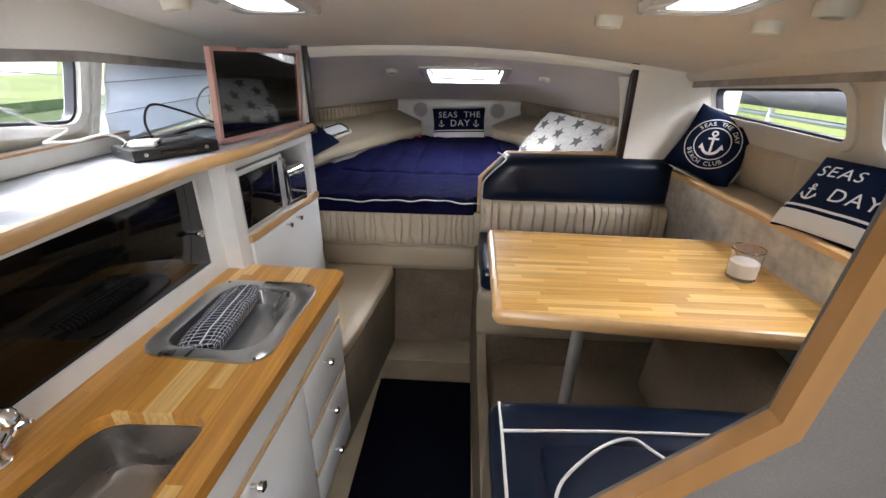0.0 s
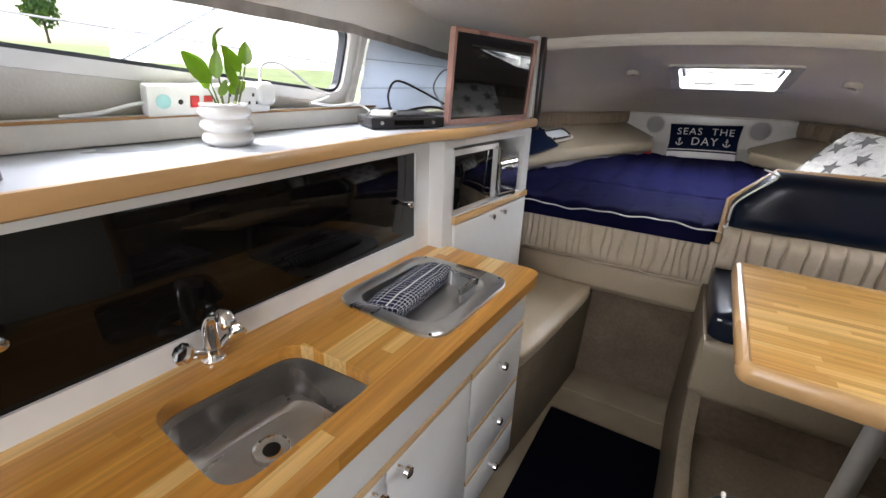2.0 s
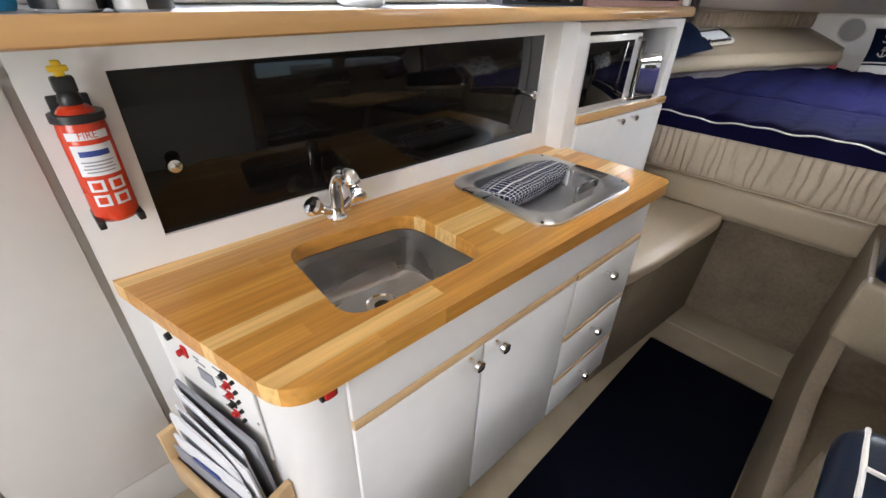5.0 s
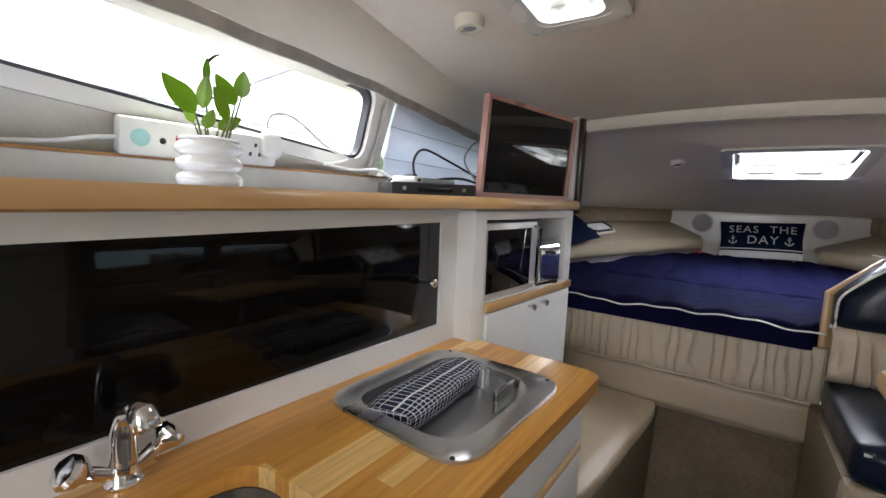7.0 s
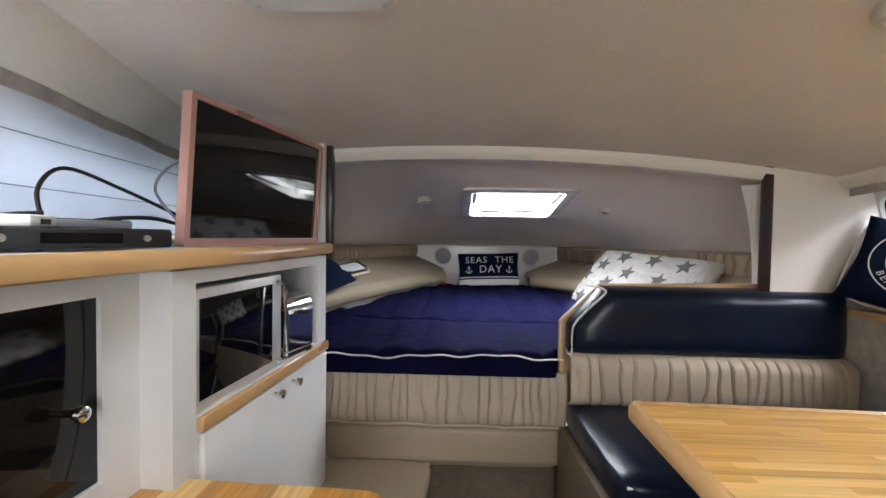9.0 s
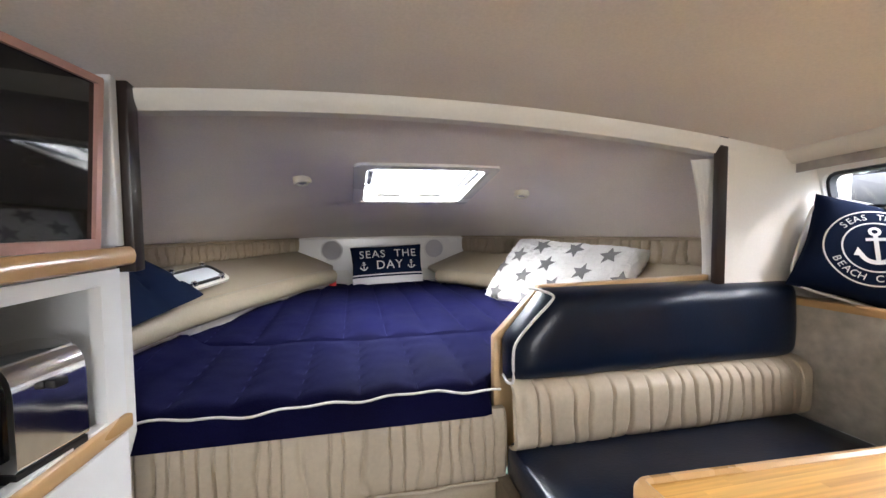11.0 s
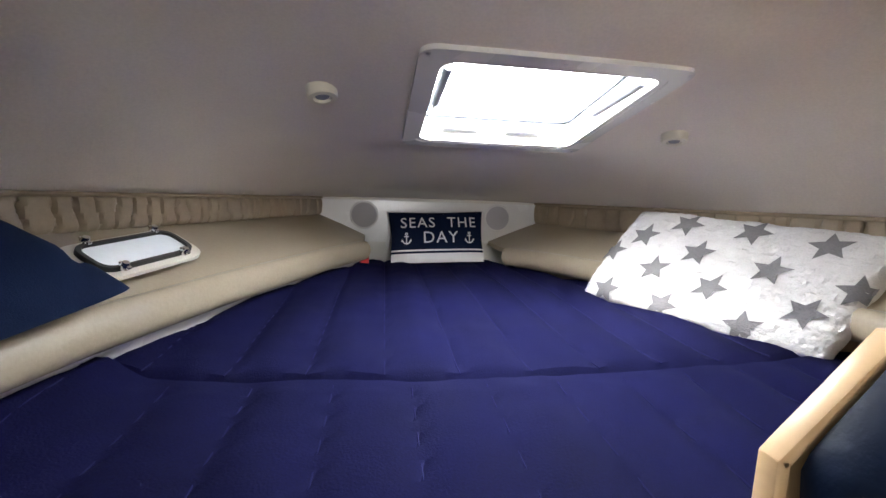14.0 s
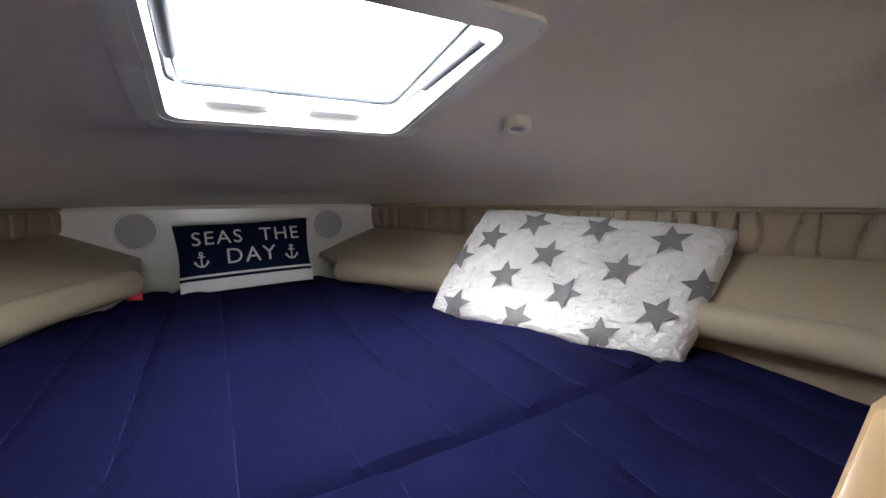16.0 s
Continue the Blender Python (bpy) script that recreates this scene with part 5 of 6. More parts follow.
def mattress_part(name, y0, y1, x_limit, label, seams, front=False):
    th = thing(name, (0, 0, 0), label, "mattress", "berth mattress")

    def fn(u, v):
        y = y0 + (y1 - y0) * v
        e = mat_edge(max(y, 3.0)) + (0.26 if y1 < 4 else 0.075)
        a, b = max(XC - e, x_limit[0]), min(XC + e, x_limit[1])
        x = a + (b - a) * u
        y += 0.050 * min(1.3, ((x - 0.26) / 0.75) ** 2) * ((1 - v) if y1 > 4 else v)
        joint = (1 - v if y1 < 4 else v) * (y1 - y0)
        soft = min(1, min(u * (b - a), (1 - u) * (b - a)) / 0.05, joint / 0.009, v * (y1 - y0) / 0.03 + 0.02 if y1 < 4 else 1)
        soft = max(0.0, soft)
        calm = min(1.0, joint / 0.06)
        z = mat_top(x, y) - (0.018 if joint < 0.02 else 0.022) * (1 - math.sqrt(max(0, 1 - (1 - soft) ** 2)))
        for s in seams:
            d = abs(x - (XC + 0.05 + s * (1 + 0.06 * (4.7 - y))))
            z -= 0.0085 * calm * math.exp(-(d / 0.010) ** 2)
            z += 0.005 * calm * math.exp(-((d - 0.07) / 0.05) ** 2)
        ip = float(np.interp(y, (2.97, 3.2, 3.4, 3.75, 4.22, 4.47), (-0.545, -0.525, -0.48, -0.36, -0.165, -0.04)))
        z += (0.040 if y1 < 4 else 0.012) * min(1, max(0, (ip + 0.035 - x) / 0.075)) ** 1.5
        z += 0.005 * noise.noise(Vector((x * 5, y * 5, 2))) + 0.0025 * noise.noise(Vector((x * 17, y * 17, 5)))
        if y1 < 4 and x > 0.38:
            y = max(y, 2.985 + 0.042 * min(1, (x - 0.38) / 0.03))
        return (x, y, z)
    bm = surface(fn, steps(0, 1, 120), steps(0, 1, 60))
    edge = [e for e in bm.edges if e.is_boundary]
    got = bmesh.ops.extrude_edge_only(bm, edges=edge)
    for v in got["geom"]:
        if isinstance(v, bmesh.types.BMVert):
            if y0 < 3.2 and v.co.y < 2.995:
                v.co.y -= 0.05
            v.co.z = 0.845 if y0 > 3.2 else (0.897 if v.co.y < 2.98 else 0.86)
    part("cover", bm, VELVET, th)
    for s in seams:
        pts = []
        for y in steps(y0 + 0.012, y1 - 0.03, 24):
            x = XC + 0.05 + s * (1 + 0.06 * (4.7 - y))
            e = mat_edge(max(y, 3.0)) + (0.26 if y1 < 4 else 0.075)
            a, b = max(XC - e, x_limit[0]), min(XC + e, x_limit[1])
            if a + 0.06 < x < b - 0.06:
                pts.append((x, fn((x - a) / (b - a), (y - y0) / (y1 - y0))[1], fn((x - a) / (b - a), (y - y0) / (y1 - y0))[2] + 0.0022))
        if len(pts) > 4:
            part("seam", tube(pts, 0.0015, 6), SEAM, th, "stitched seam")
    return th


mattress_part("mattress", 3.4255, 4.66, (-2, 2), "blue corduroy mattress filling the bow", [0.143 * k for k in range(-6, 7)])
mat = mattress_part("mattress", 2.985, 3.424, (-2, 1.2), "blue corduroy mattress at the foot of the berth", [0.034 + 0.136 * k for k in range(-6, 7)])
pip = [(-0.44 + 0.86 * t, 2.9715, 0.953 + 0.004 * math.sin(t * 19) - 0.006 * math.sin(t * 7) + 0.003 * math.sin(t * 41)) for t in steps(0, 1, 40)]
part("piping", tube(pip, 0.0032, 7), PIPING, mat, "white piped edge")

# padded bolsters, sloped side panels and gathered strips along the hull
for side, nm in ((-1, "port"), (1, "starboard")):
    def inner(y):
        if side < 0:
            return float(np.interp(y, (2.97, 3.2, 3.4, 3.75, 4.22, 4.47), (-0.545, -0.525, -0.48, -0.36, -0.165, -0.04)))
        return float(np.interp(y, (2.97, 3.24, 3.44, 3.75, 4.24, 4.5), (1.19, 1.16, 1.105, 0.965, 0.723, 0.53)))

    def outerx(y):
        return XC + side * (half_beam(y) - 0.012)

    bol = thing("berth_bolster", (0, 0, 0), "long tan padded bolster along the side of the berth", "padding", "berth side padding")
    bm = bmesh.new()
    prev = None
    for y in steps(2.975, 4.47, 24):
        c = Vector((inner(y), y, 1.096 if side < 0 else 1.076))
        ring = [bm.verts.new(c + Vector((side * (0.030 - 0.034 * math.cos(a)), 0, 0.042 * math.sin(a)))) for a in steps(0, 2 * math.pi, 14)[:-1]]
        if prev:
            for k in range(14):
                bm.faces.new((prev[k], prev[(k + 1) % 14], ring[(k + 1) % 14], ring[k]))
        else:
            bm.faces.new(ring)
        prev = ring
    bm.faces.new(prev[::-1])
    part("roll", bm, LEDGE, bol)

    def slope(u, v):
        y = 2.975 + 1.80 * u
        yi = min(y, 4.50)
        a, b = Vector((inner(yi) + side * 0.03, y, 1.133 if side < 0 else 1.110)), Vector((outerx(y), y, (1.248 if side < 0 else 1.228) - 0.016 * u))
        p = a.lerp(b, v)
        p.z += 0.002 * math.sin(math.pi * v)
        return p
    part("sloped_panel", surface(slope, steps(0, 1, 30), steps(0, 1, 8), (0, 0, -0.02)), LEDGE, bol, "smooth tan sloped panel")
    # starboard liner is brown to paint the shaded gap below the bolster
    part("liner", surface(lambda u, v: (inner(2.975 + 1.5 * u) + side * (0.05 + 0.06 * (1 - v)), 2.975 + 1.5 * u, 0.90 + 0.19 * v), steps(0, 1, 12), [0, 1], (side * 0.01, 0, 0)), GELCOAT if side < 0 else RUCHE_DARK, bol, "moulded liner under the bolster, darkened to starboard for the shaded gap")
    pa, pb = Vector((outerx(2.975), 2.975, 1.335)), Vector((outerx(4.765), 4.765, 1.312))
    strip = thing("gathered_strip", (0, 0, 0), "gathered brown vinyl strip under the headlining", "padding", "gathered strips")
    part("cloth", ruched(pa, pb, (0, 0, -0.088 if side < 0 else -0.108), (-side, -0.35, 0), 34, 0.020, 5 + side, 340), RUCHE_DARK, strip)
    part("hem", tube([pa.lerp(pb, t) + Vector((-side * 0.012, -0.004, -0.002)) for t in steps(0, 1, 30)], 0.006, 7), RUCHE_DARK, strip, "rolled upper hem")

bow = thing("bow_panel", (0, 0, 0), "white moulded panel across the bow with two round speakers", "panel")
part("moulding", plate(rounded([(-0.305, 1.212), (-0.10, 1.10), (0.62, 1.10), (0.83, 1.212), (0.83, 1.305), (-0.305, 1.305)], 0.012), [], -0.02, lambda u, v, w: (u, 4.772 + w, v), 0.004), GELCOAT, bow)
part("ridge", plate(rounded([(0.03, 1.07), (0.51, 1.07), (0.51, 1.285), (0.03, 1.285)], 0.03), [rounded([(0.045, 1.065), (0.495, 1.065), (0.495, 1.272), (0.045, 1.272)], 0.03)], -0.006, lambda u, v, w: (u, 4.753 + w, v)), GELCOAT, bow)
for x in (-0.075, 0.60):
    sp = part("speaker", lathe([(0, 0), (0.062, 0), (0.062, 0.008), (0.056, 0.013), (0, 0.015)], 30, (x, 4.752, 1.232), (0, -1, 0)), SPEAKER, bow, "round grey speaker grille")
    part("speaker_ring", lathe([(0.062, 0), (0.069, 0), (0.067, 0.008), (0.062, 0.009)], 30, (x, 4.752, 1.232), (0, -1, 0)), GELCOAT, sp)
strap = thing("red_strap", (-0.065, 4.50, 1.045), "short red webbing strap at the bolster's end", "strap")
part("webbing", block(-0.02, 0.02, -0.012, 0.012, -0.02, 0.025, 0.004), REDPLASTIC, strap)


def sign_pillow(w, h, t, m, band, scale, label, category="pillow"):
    """A navy pillow that reads SEAS THE DAY between two anchors, with a white band below."""
    th = new("throw_pillow")
    th.matrix_world = m
    tagged(th, label, category, "printed pillows")
    part("cover", pillow(w, h, t), NAVYCLOTH, th)
    fn = pillow_height(w, h, t)
    for word, wx in (("SEAS", -0.143), ("THE", 0.175)):
        part("lettering", onto(moved(fine(text_mesh(word, h * 0.265 * scale, spacing=1.15), 2), Matrix.Translation((wx * scale * h * 2.45, h * 0.25, 0))), fn, 0.002), CLOTHWHITE, th)
    part("lettering", onto(moved(fine(text_mesh("DAY", h * 0.29 * scale, spacing=1.15), 2), Matrix.Translation((0.01, -h * 0.03, 0))), fn, 0.002), CLOTHWHITE, th)
    for s in (-1, 1):
        part("anchor_print", onto(moved(fine(anchor(h * 0.21), 1), Matrix.Translation((s * w * 0.325, -h * 0.04, 0))), fn, 0.0025), CLOTHWHITE, th)
    for v0, v1 in band:
        part("white_band", surface(lambda u, v: (u, v, (fn(u, v) if abs(u) < w / 2 and abs(v) < h / 2 else 0) + 0.002), steps(-w * 0.485, w * 0.485, 30), steps(v0 * h, v1 * h, 6)), CLOTHWHITE, th, "white printed band")
    return th


sign_pillow(0.45, 0.25, 0.11, Matrix.Translation((0.268, 4.60, 1.140)) @ pose(0, 0, 0, 74, -2, 0), ((-0.475, -0.31), (-0.27, -0.24)), 1.05, "navy bolster pillow with white lettering and anchors")

# star blanket folded into a slab, leaning on the starboard bolster
bx = Vector((0.35, -0.59, -0.035)).normalized()
by = Vector((0.215, 0.0, 0.285))
by = (by - bx * by.dot(bx)).normalized()
bz = bx.cross(by)
BW, BH, BT, LEAN = 0.672, 0.365, 0.105, 0.24
BL = Matrix.Translation(Vector((0.992, 3.736, 1.143)) - bz * BT * 0.05) @ Matrix((bx, by, bz)).transposed().to_4x4()
blanket = new("star_blanket")
blanket.matrix_world = BL
tagged(blanket, "folded white fleece blanket with grey stars on the berth", "blanket")


def fleece_height(x, y):
    u, v = min(1, abs(2 * x / BW)), min(1, abs(2 * y / BH))
    return 0.5 * BT * ((1 - u ** 12) * (1 - v ** 8)) ** 0.5 + 0.010 * noise.noise(Vector((x * 9, y * 9, 3)))


def fleece(side):
    def f(u, v):
        x, y = BW / 2 * u, BH / 2 * v
        z = fleece_height(x, y) if abs(u) < 1 and abs(v) < 1 else 0
        wob = 0.018 * noise.noise(Vector((u * 3, v * 3, 8)))
        return (x * (1 + wob) + LEAN * y, y * (1 + wob * 2), side * z + 0.005 * noise.noise(Vector((x * 60, y * 60, side))) + 0.004 * noise.noise(Vector((x * 150, y * 150, side))))
    return f


us = [math.sin(a) for a in steps(-math.pi / 2, math.pi / 2, 120)]
bm = join(surface(fleece(1), us, us), surface(fleece(-1), us, us))
bmesh.ops.remove_doubles(bm, verts=bm.verts[:], dist=1e-4)
part("cloth", bm, FLEECE, blanket)
STARS = ((-0.241, 0.067), (0.035, 0.126), (0.208, 0.111), (0.129, 0.017), (0.027, -0.068), (-0.145, -0.044), (-0.061, 0.034), (0.247, -0.081), (0.31, 0.005), (-0.242, -0.151), (-0.06, -0.155), (0.15, -0.155), (-0.31, -0.006), (-0.14, 0.126))
for k, (sx, sy) in enumerate(STARS):
    art = moved(fine(flat_shape(star_outline(0.047, 0.30 * math.sin(k * 2.1))), 2), Matrix.Translation((sx, sy, 0)))
    onto(art, lambda x, y: fleece_height(max(-BW * 0.485, min(BW * 0.485, x)), max(-BH * 0.485, min(BH * 0.485, y))), 0.005)
    for v in art.verts:
        v.co.x = max(-BW * 0.495, min(BW * 0.495, v.co.x))
        v.co.y = max(-BH * 0.495, min(BH * 0.495, v.co.y))
        v.co.x += LEAN * v.co.y
    part("star", art, STARGREY, blanket, "grey star")

# navy blanket heaped in the port corner
def heap(u, v):
    a, r = u * 2 * math.pi, v
    x, y = 0.24 * r * math.cos(a) * (1 + 0.2 * math.sin(3 * a)), 0.30 * r * math.sin(a) * (1 + 0.15 * math.cos(2 * a + 1))
    z = 0.26 * (1 - r ** 1.7) + 0.06 * noise.noise(Vector((x * 8, y * 8, 1))) * (1 - r) - 0.028 * math.exp(-(noise.noise(Vector((x * 7 + y * 5, y * 5 - x * 3, 4))) / 0.12) ** 2) * (1 - r ** 4) + 0.012 * noise.noise(Vector((x * 20, y * 16, 7))) * (1 - r ** 4)
    return (x, y, max(z, 0) - 0.01)


bm = surface(heap, steps(0, 1, 110), steps(0.01, 1, 44))
bmesh.ops.remove_doubles(bm, verts=bm.verts[:], dist=1e-4)
fold = mesh_object("navy_blanket", bm, NAVYCLOTH)
fold.matrix_world = pose(-0.67, 3.27, 1.12, 0, -14, 8)
for v in fold.data.vertices:
    p = fold.matrix_world @ v.co
    p.x = max(p.x, XC - half_beam(p.y) + 0.025)
    v.co = fold.matrix_world.inverted() @ p
tagged(fold, "crumpled navy blanket heaped on the side of the berth", "blanket")

# opening portlight in the port sloped panel
port = new("portlight")
port.matrix_world = Matrix.Translation((-0.510, 3.60, 1.203)) @ pose(0, 0, 0, 0, 0, -17) @ pose(0, 0, 0, 4, 28, 0) @ Matrix.Scale(0.78, 4)
tagged(port, "small opening portlight with a chrome frame and dogs", "window")
ro = rounded([(-0.075, -0.17), (0.075, -0.17), (0.075, 0.17), (-0.075, 0.17)], 0.05, 6)
ri = rounded([(-0.048, -0.135), (0.048, -0.135), (0.048, 0.135), (-0.048, 0.135)], 0.035, 6)
part("flange", plate(ro, [ri], 0.012, lambda u, v, w: (u, v, w), 0.003), IVORY, port)
rs = rounded([(-0.056, -0.145), (0.056, -0.145), (0.056, 0.145), (-0.056, 0.145)], 0.04, 6)
part("sash", plate(rs, [ri], 0.014, lambda u, v, w: (u, v, 0.0115 + w), 0.004), BLACK, port, "black sash")
# no real glass: the daylight behind is painted as a pale base colour
part("pane", plate(rounded([(-0.05, -0.138), (0.05, -0.138), (0.05, 0.138), (-0.05, 0.138)], 0.035, 6), [], 0.004, lambda u, v, w: (u, v, 0.012 + w)), shade("bright_sky_pane", (0.85, 0.90, 0.92), 0.35, vary=0.05, bump=0), port, "opaque pane painted pale for the bright sky behind it")
for x, y in ((0.06, -0.10), (0.06, 0.09), (-0.06, -0.10), (-0.06, 0.10)):
    part("dog", join(lathe([(0, 0), (0.010, 0), (0.012, 0.008), (0.008, 0.02), (0, 0.02)], 12, (x, y, 0.02)), block(x - 0.016, x + 0.016, y - 0.006, y + 0.006, 0.026, 0.034, 0.003)), CHROME, port)

# gathered curtain beside the starboard post
def curtain_fn(u, v):
    return (1.080 - 0.050 * u * (1 - v) ** 2 - 0.008 * u, 2.96 + 0.03 * u + 0.006 * math.sin(u * 25) * v, 1.575 - 0.34 * v)


tagged(mesh_object("curtain_tieback", surface(curtain_fn, steps(0, 1, 24), steps(0, 1, 10), (0, 0.003, 0)), PADDED), "bunched white curtain beside the dark post", "curtain")

# ---- dinette ----
din = thing("dinette_platform", (0, 0, 0), "raised dinette platform lined in tan vinyl and suede", "platform")
curb = rounded([(1.30, 0.0), (2.96, 0.0), (2.96, 0.72), (2.455, 0.72), (2.44, 0.53), (2.33, 0.40), (2.15, 0.365), (1.735, 0.36), (1.725, 0.715), (1.30, 0.715)], [0, 0, 0, 0.01, 0.03, 0.08, 0.1, 0.03, 0.01, 0], 4)
# the curb's shade is in its darker tan, not cast
part("side_wall", plate(curb, [], 0.040, lambda u, v, w: (0.402 + 0.02 * max(0, 2.96 - u) / 0.8 * (u > 2.15) + 0.020 * (u <= 2.15) + w, u, v), 0.010), BASETAN, din, "worn tan vinyl side curb, its shade put into a darker tan")
part("forward_plinth", block(0.443, 1.36, 2.465, 2.95, 0.0, 0.72), SUEDE, din, "worn brown suede plinth")
# beige carpet in shade: the shadow is painted as a darker base colour
part("platform", block(0.443, 1.40, 1.3, 2.47, 0.0, 0.335), BASETAN, din, "beige footwell carpet, coloured darker for its shade")
part("aft_plinth", block(0.443, 1.36, 1.30, 1.70, 0.335, 0.72), SUEDE, din)
part("plinth_roll", cushion(0.412, 1.34, 2.428, 2.50, 0.505, 0.728, 0.02, 0.004, 10), LEDGE, din)
bm = block(1.12, 1.36, 1.72, 2.36, 0.336, 0.80, 0.02)
for v in bm.verts:
    v.co.y += 0.10 * (v.co.z - 0.34) / 0.46 * (v.co.y > 2.0)
    v.co.x += 0.10 * (v.co.z - 0.34) / 0.46 * (v.co.x < 1.2)
# a pale box; the dark tan paints the shadow it stands in
part("side_box", bm, BASETAN, din, "box beside the footwell, coloured dark tan for under-table shade")

seat = thing("dinette_bench", (0, 0, 0), "navy leather bench with piped backrest and beech-capped partition", "bench", "dinette benches")
part("cushion", cushion(0.425, 1.33, 2.44, 2.95, 0.722, 0.828, 0.03, 0.010, 20, 0.004, 5), NAVY, seat)
part("piping", tube([(0.437, 2.452, 0.800), (0.437, 2.65, 0.812), (0.437, 2.85, 0.806)], 0.004, 7), PIPING, seat)
part("piping", tube([(0.437, 2.448, 0.805), (0.9, 2.436, 0.812), (1.32, 2.448, 0.805)], 0.004, 7), PIPING, seat)

back = seat
sh = [(0.418, 0.72), (1.088, 0.72), (1.088, 1.222), (0.54, 1.222), (0.418, 1.094)]
part("partition", plate(sh, [], 0.022, lambda u, v, w: (u, 2.990 + w, v), 0.003), PALEWOOD, back, "beech partition board")
cap = [(0.414, 0.72), (0.414, 1.084), (0.540, 1.212), (1.085, 1.224)]
part("cap", join(*[moved(block(-0.006, (Vector(b) - Vector(a)).length + 0.006, -0.013, 0.013, -0.009, 0.009, 0.004), Matrix.Translation((a[0], 2.997, a[1])) @ pose(0, 0, 0, 0, -math.degrees(math.atan2(b[1] - a[1], b[0] - a[0])), 0)) for a, b in zip(cap, cap[1:])]), PALEWOOD, back, "rounded beech capping")


def backrest(u, v):
    x0 = 0.424 if v < 0.45 else 0.424 + 0.110 * (v - 0.45) / 0.55
    x = x0 + (1.342 - x0) * u
    z = 0.985 + 0.232 * v
    e = max(0.0, (1 - (2 * u - 1) ** 16) * (1 - (2 * v - 1) ** 6))
    return (x, 2.972 - 0.085 * e ** 0.42 + 0.006 * noise.noise(Vector((x * 8, z * 8, 2))) - 0.012 * (1 - v), z)


us = [0.5 + 0.5 * math.sin(a) for a in steps(-math.pi / 2, math.pi / 2, 40)]
part("pad", surface(backrest, us, [0.5 + 0.5 * math.sin(a) for a in steps(-math.pi / 2, math.pi / 2, 20)], (0, 0.01, 0)), NAVY, back, "navy leather pad")
pp = [(0.424, 2.962, 0.992), (0.416, 2.912, 0.990), (0.424, 2.893, 1.0), (0.423, 2.891, 1.056), (0.431, 2.891, 1.096), (0.473, 2.891, 1.145), (0.520, 2.891, 1.190), (0.532, 2.895, 1.208), (0.518, 2.917, 1.217), (0.495, 2.962, 1.221)]
part("piping", tube(smooth_path(pp, 4), 0.0038, 7), PIPING, back, "white piping")
part("gathered_lumbar", ruched((0.420, 2.90, 0.995), (1.325, 2.90, 0.995), (0, 0.0, -0.175), (0, -1, 0), 19, 0.020, 9, 340, 16, belly=0.045), RUCHE, back, "gathered tan vinyl lower band")

seat2 = thing("dinette_bench", (0, 0, 0), "navy leather bench cushion with white piping beside the entry", "bench", "dinette benches")
part("cushion", cushion(0.425, 1.33, 1.32, 1.735, 0.722, 0.815, 0.04, 0.010, 20, 0.004, 8), NAVY, seat2)
part("piping", tube([(0.444, 1.33, 0.803), (0.445, 1.5, 0.812), (0.446, 1.60, 0.814), (0.447, 1.72, 0.803)], 0.004, 7), PIPING, seat2)
part("piping", tube([(0.447, 1.61, 0.820), (0.7, 1.617, 0.828), (1.0, 1.622, 0.829), (1.30, 1.62, 0.82)], 0.004, 7), PIPING, seat2)
part("raised_panel", cushion(0.53, 1.25, 1.30, 1.575, 0.795, 0.838, 0.02, 0.004, 12), NAVY, seat2)
part("panel_piping", tube(smooth_path([(0.530, 1.40, 0.832), (0.56, 1.47, 0.838), (0.66, 1.555, 0.842), (0.74, 1.585, 0.842), (0.78, 1.55, 0.842), (0.83, 1.50, 0.840)], 5), 0.004, 7), PIPING, seat2)

side = thing("upholstered_panel", (0, 0, 0), "marbled upholstered panel along the dinette side", "panel")


def side_x(y):
    return 1.345 + 0.045 * (2.9 - y)


part("panel", surface(lambda u, v: (side_x(1.3 + 1.64 * u) + 0.05 * (0.5 - v) - 0.012 * math.sin(math.pi * v), 1.3 + 1.64 * u, 0.80 + 0.345 * v), steps(0, 1, 30), steps(0, 1, 8), (0.03, 0, 0)), MARBLED, side)
part("piping", tube([(side_x(1.3 + 1.64 * t) + 0.024, 1.3 + 1.64 * t, 0.832) for t in steps(0, 1, 20)], 0.005, 7), MARBLED, side)
ledge = thing("side_ledge", (0, 0, 0), "tan padded side ledge with a beech edge", "ledge")
part("top", prism([(side_x(1.3), 1.3), (side_x(2.94), 2.94), (1.62, 2.94), (1.62, 1.3)], 1.135, 1.152), TAN, ledge)
for y0, y1 in ((1.3, 2.63), (2.634, 2.94)):
    bm = block(-0.024, 0.018, y0, y1, 1.136, 1.166, 0.007)
    for v in bm.verts:
        v.co.x += side_x(v.co.y)
    part("edge_strip", bm, EDGEWOOD, ledge, "rounded beech edge strip")
pad = thing("hull_pad", (0, 0, 0), "tan vinyl padding between the ledge and the window", "padding")
part("pad", ruched((1.50, 2.93, 1.34), (1.60, 1.3, 1.34), (0.02, 0, -0.19), (-1, 0, 0.2), 10, 0.008, 4, 120, belly=0.02), RUCHE, pad)

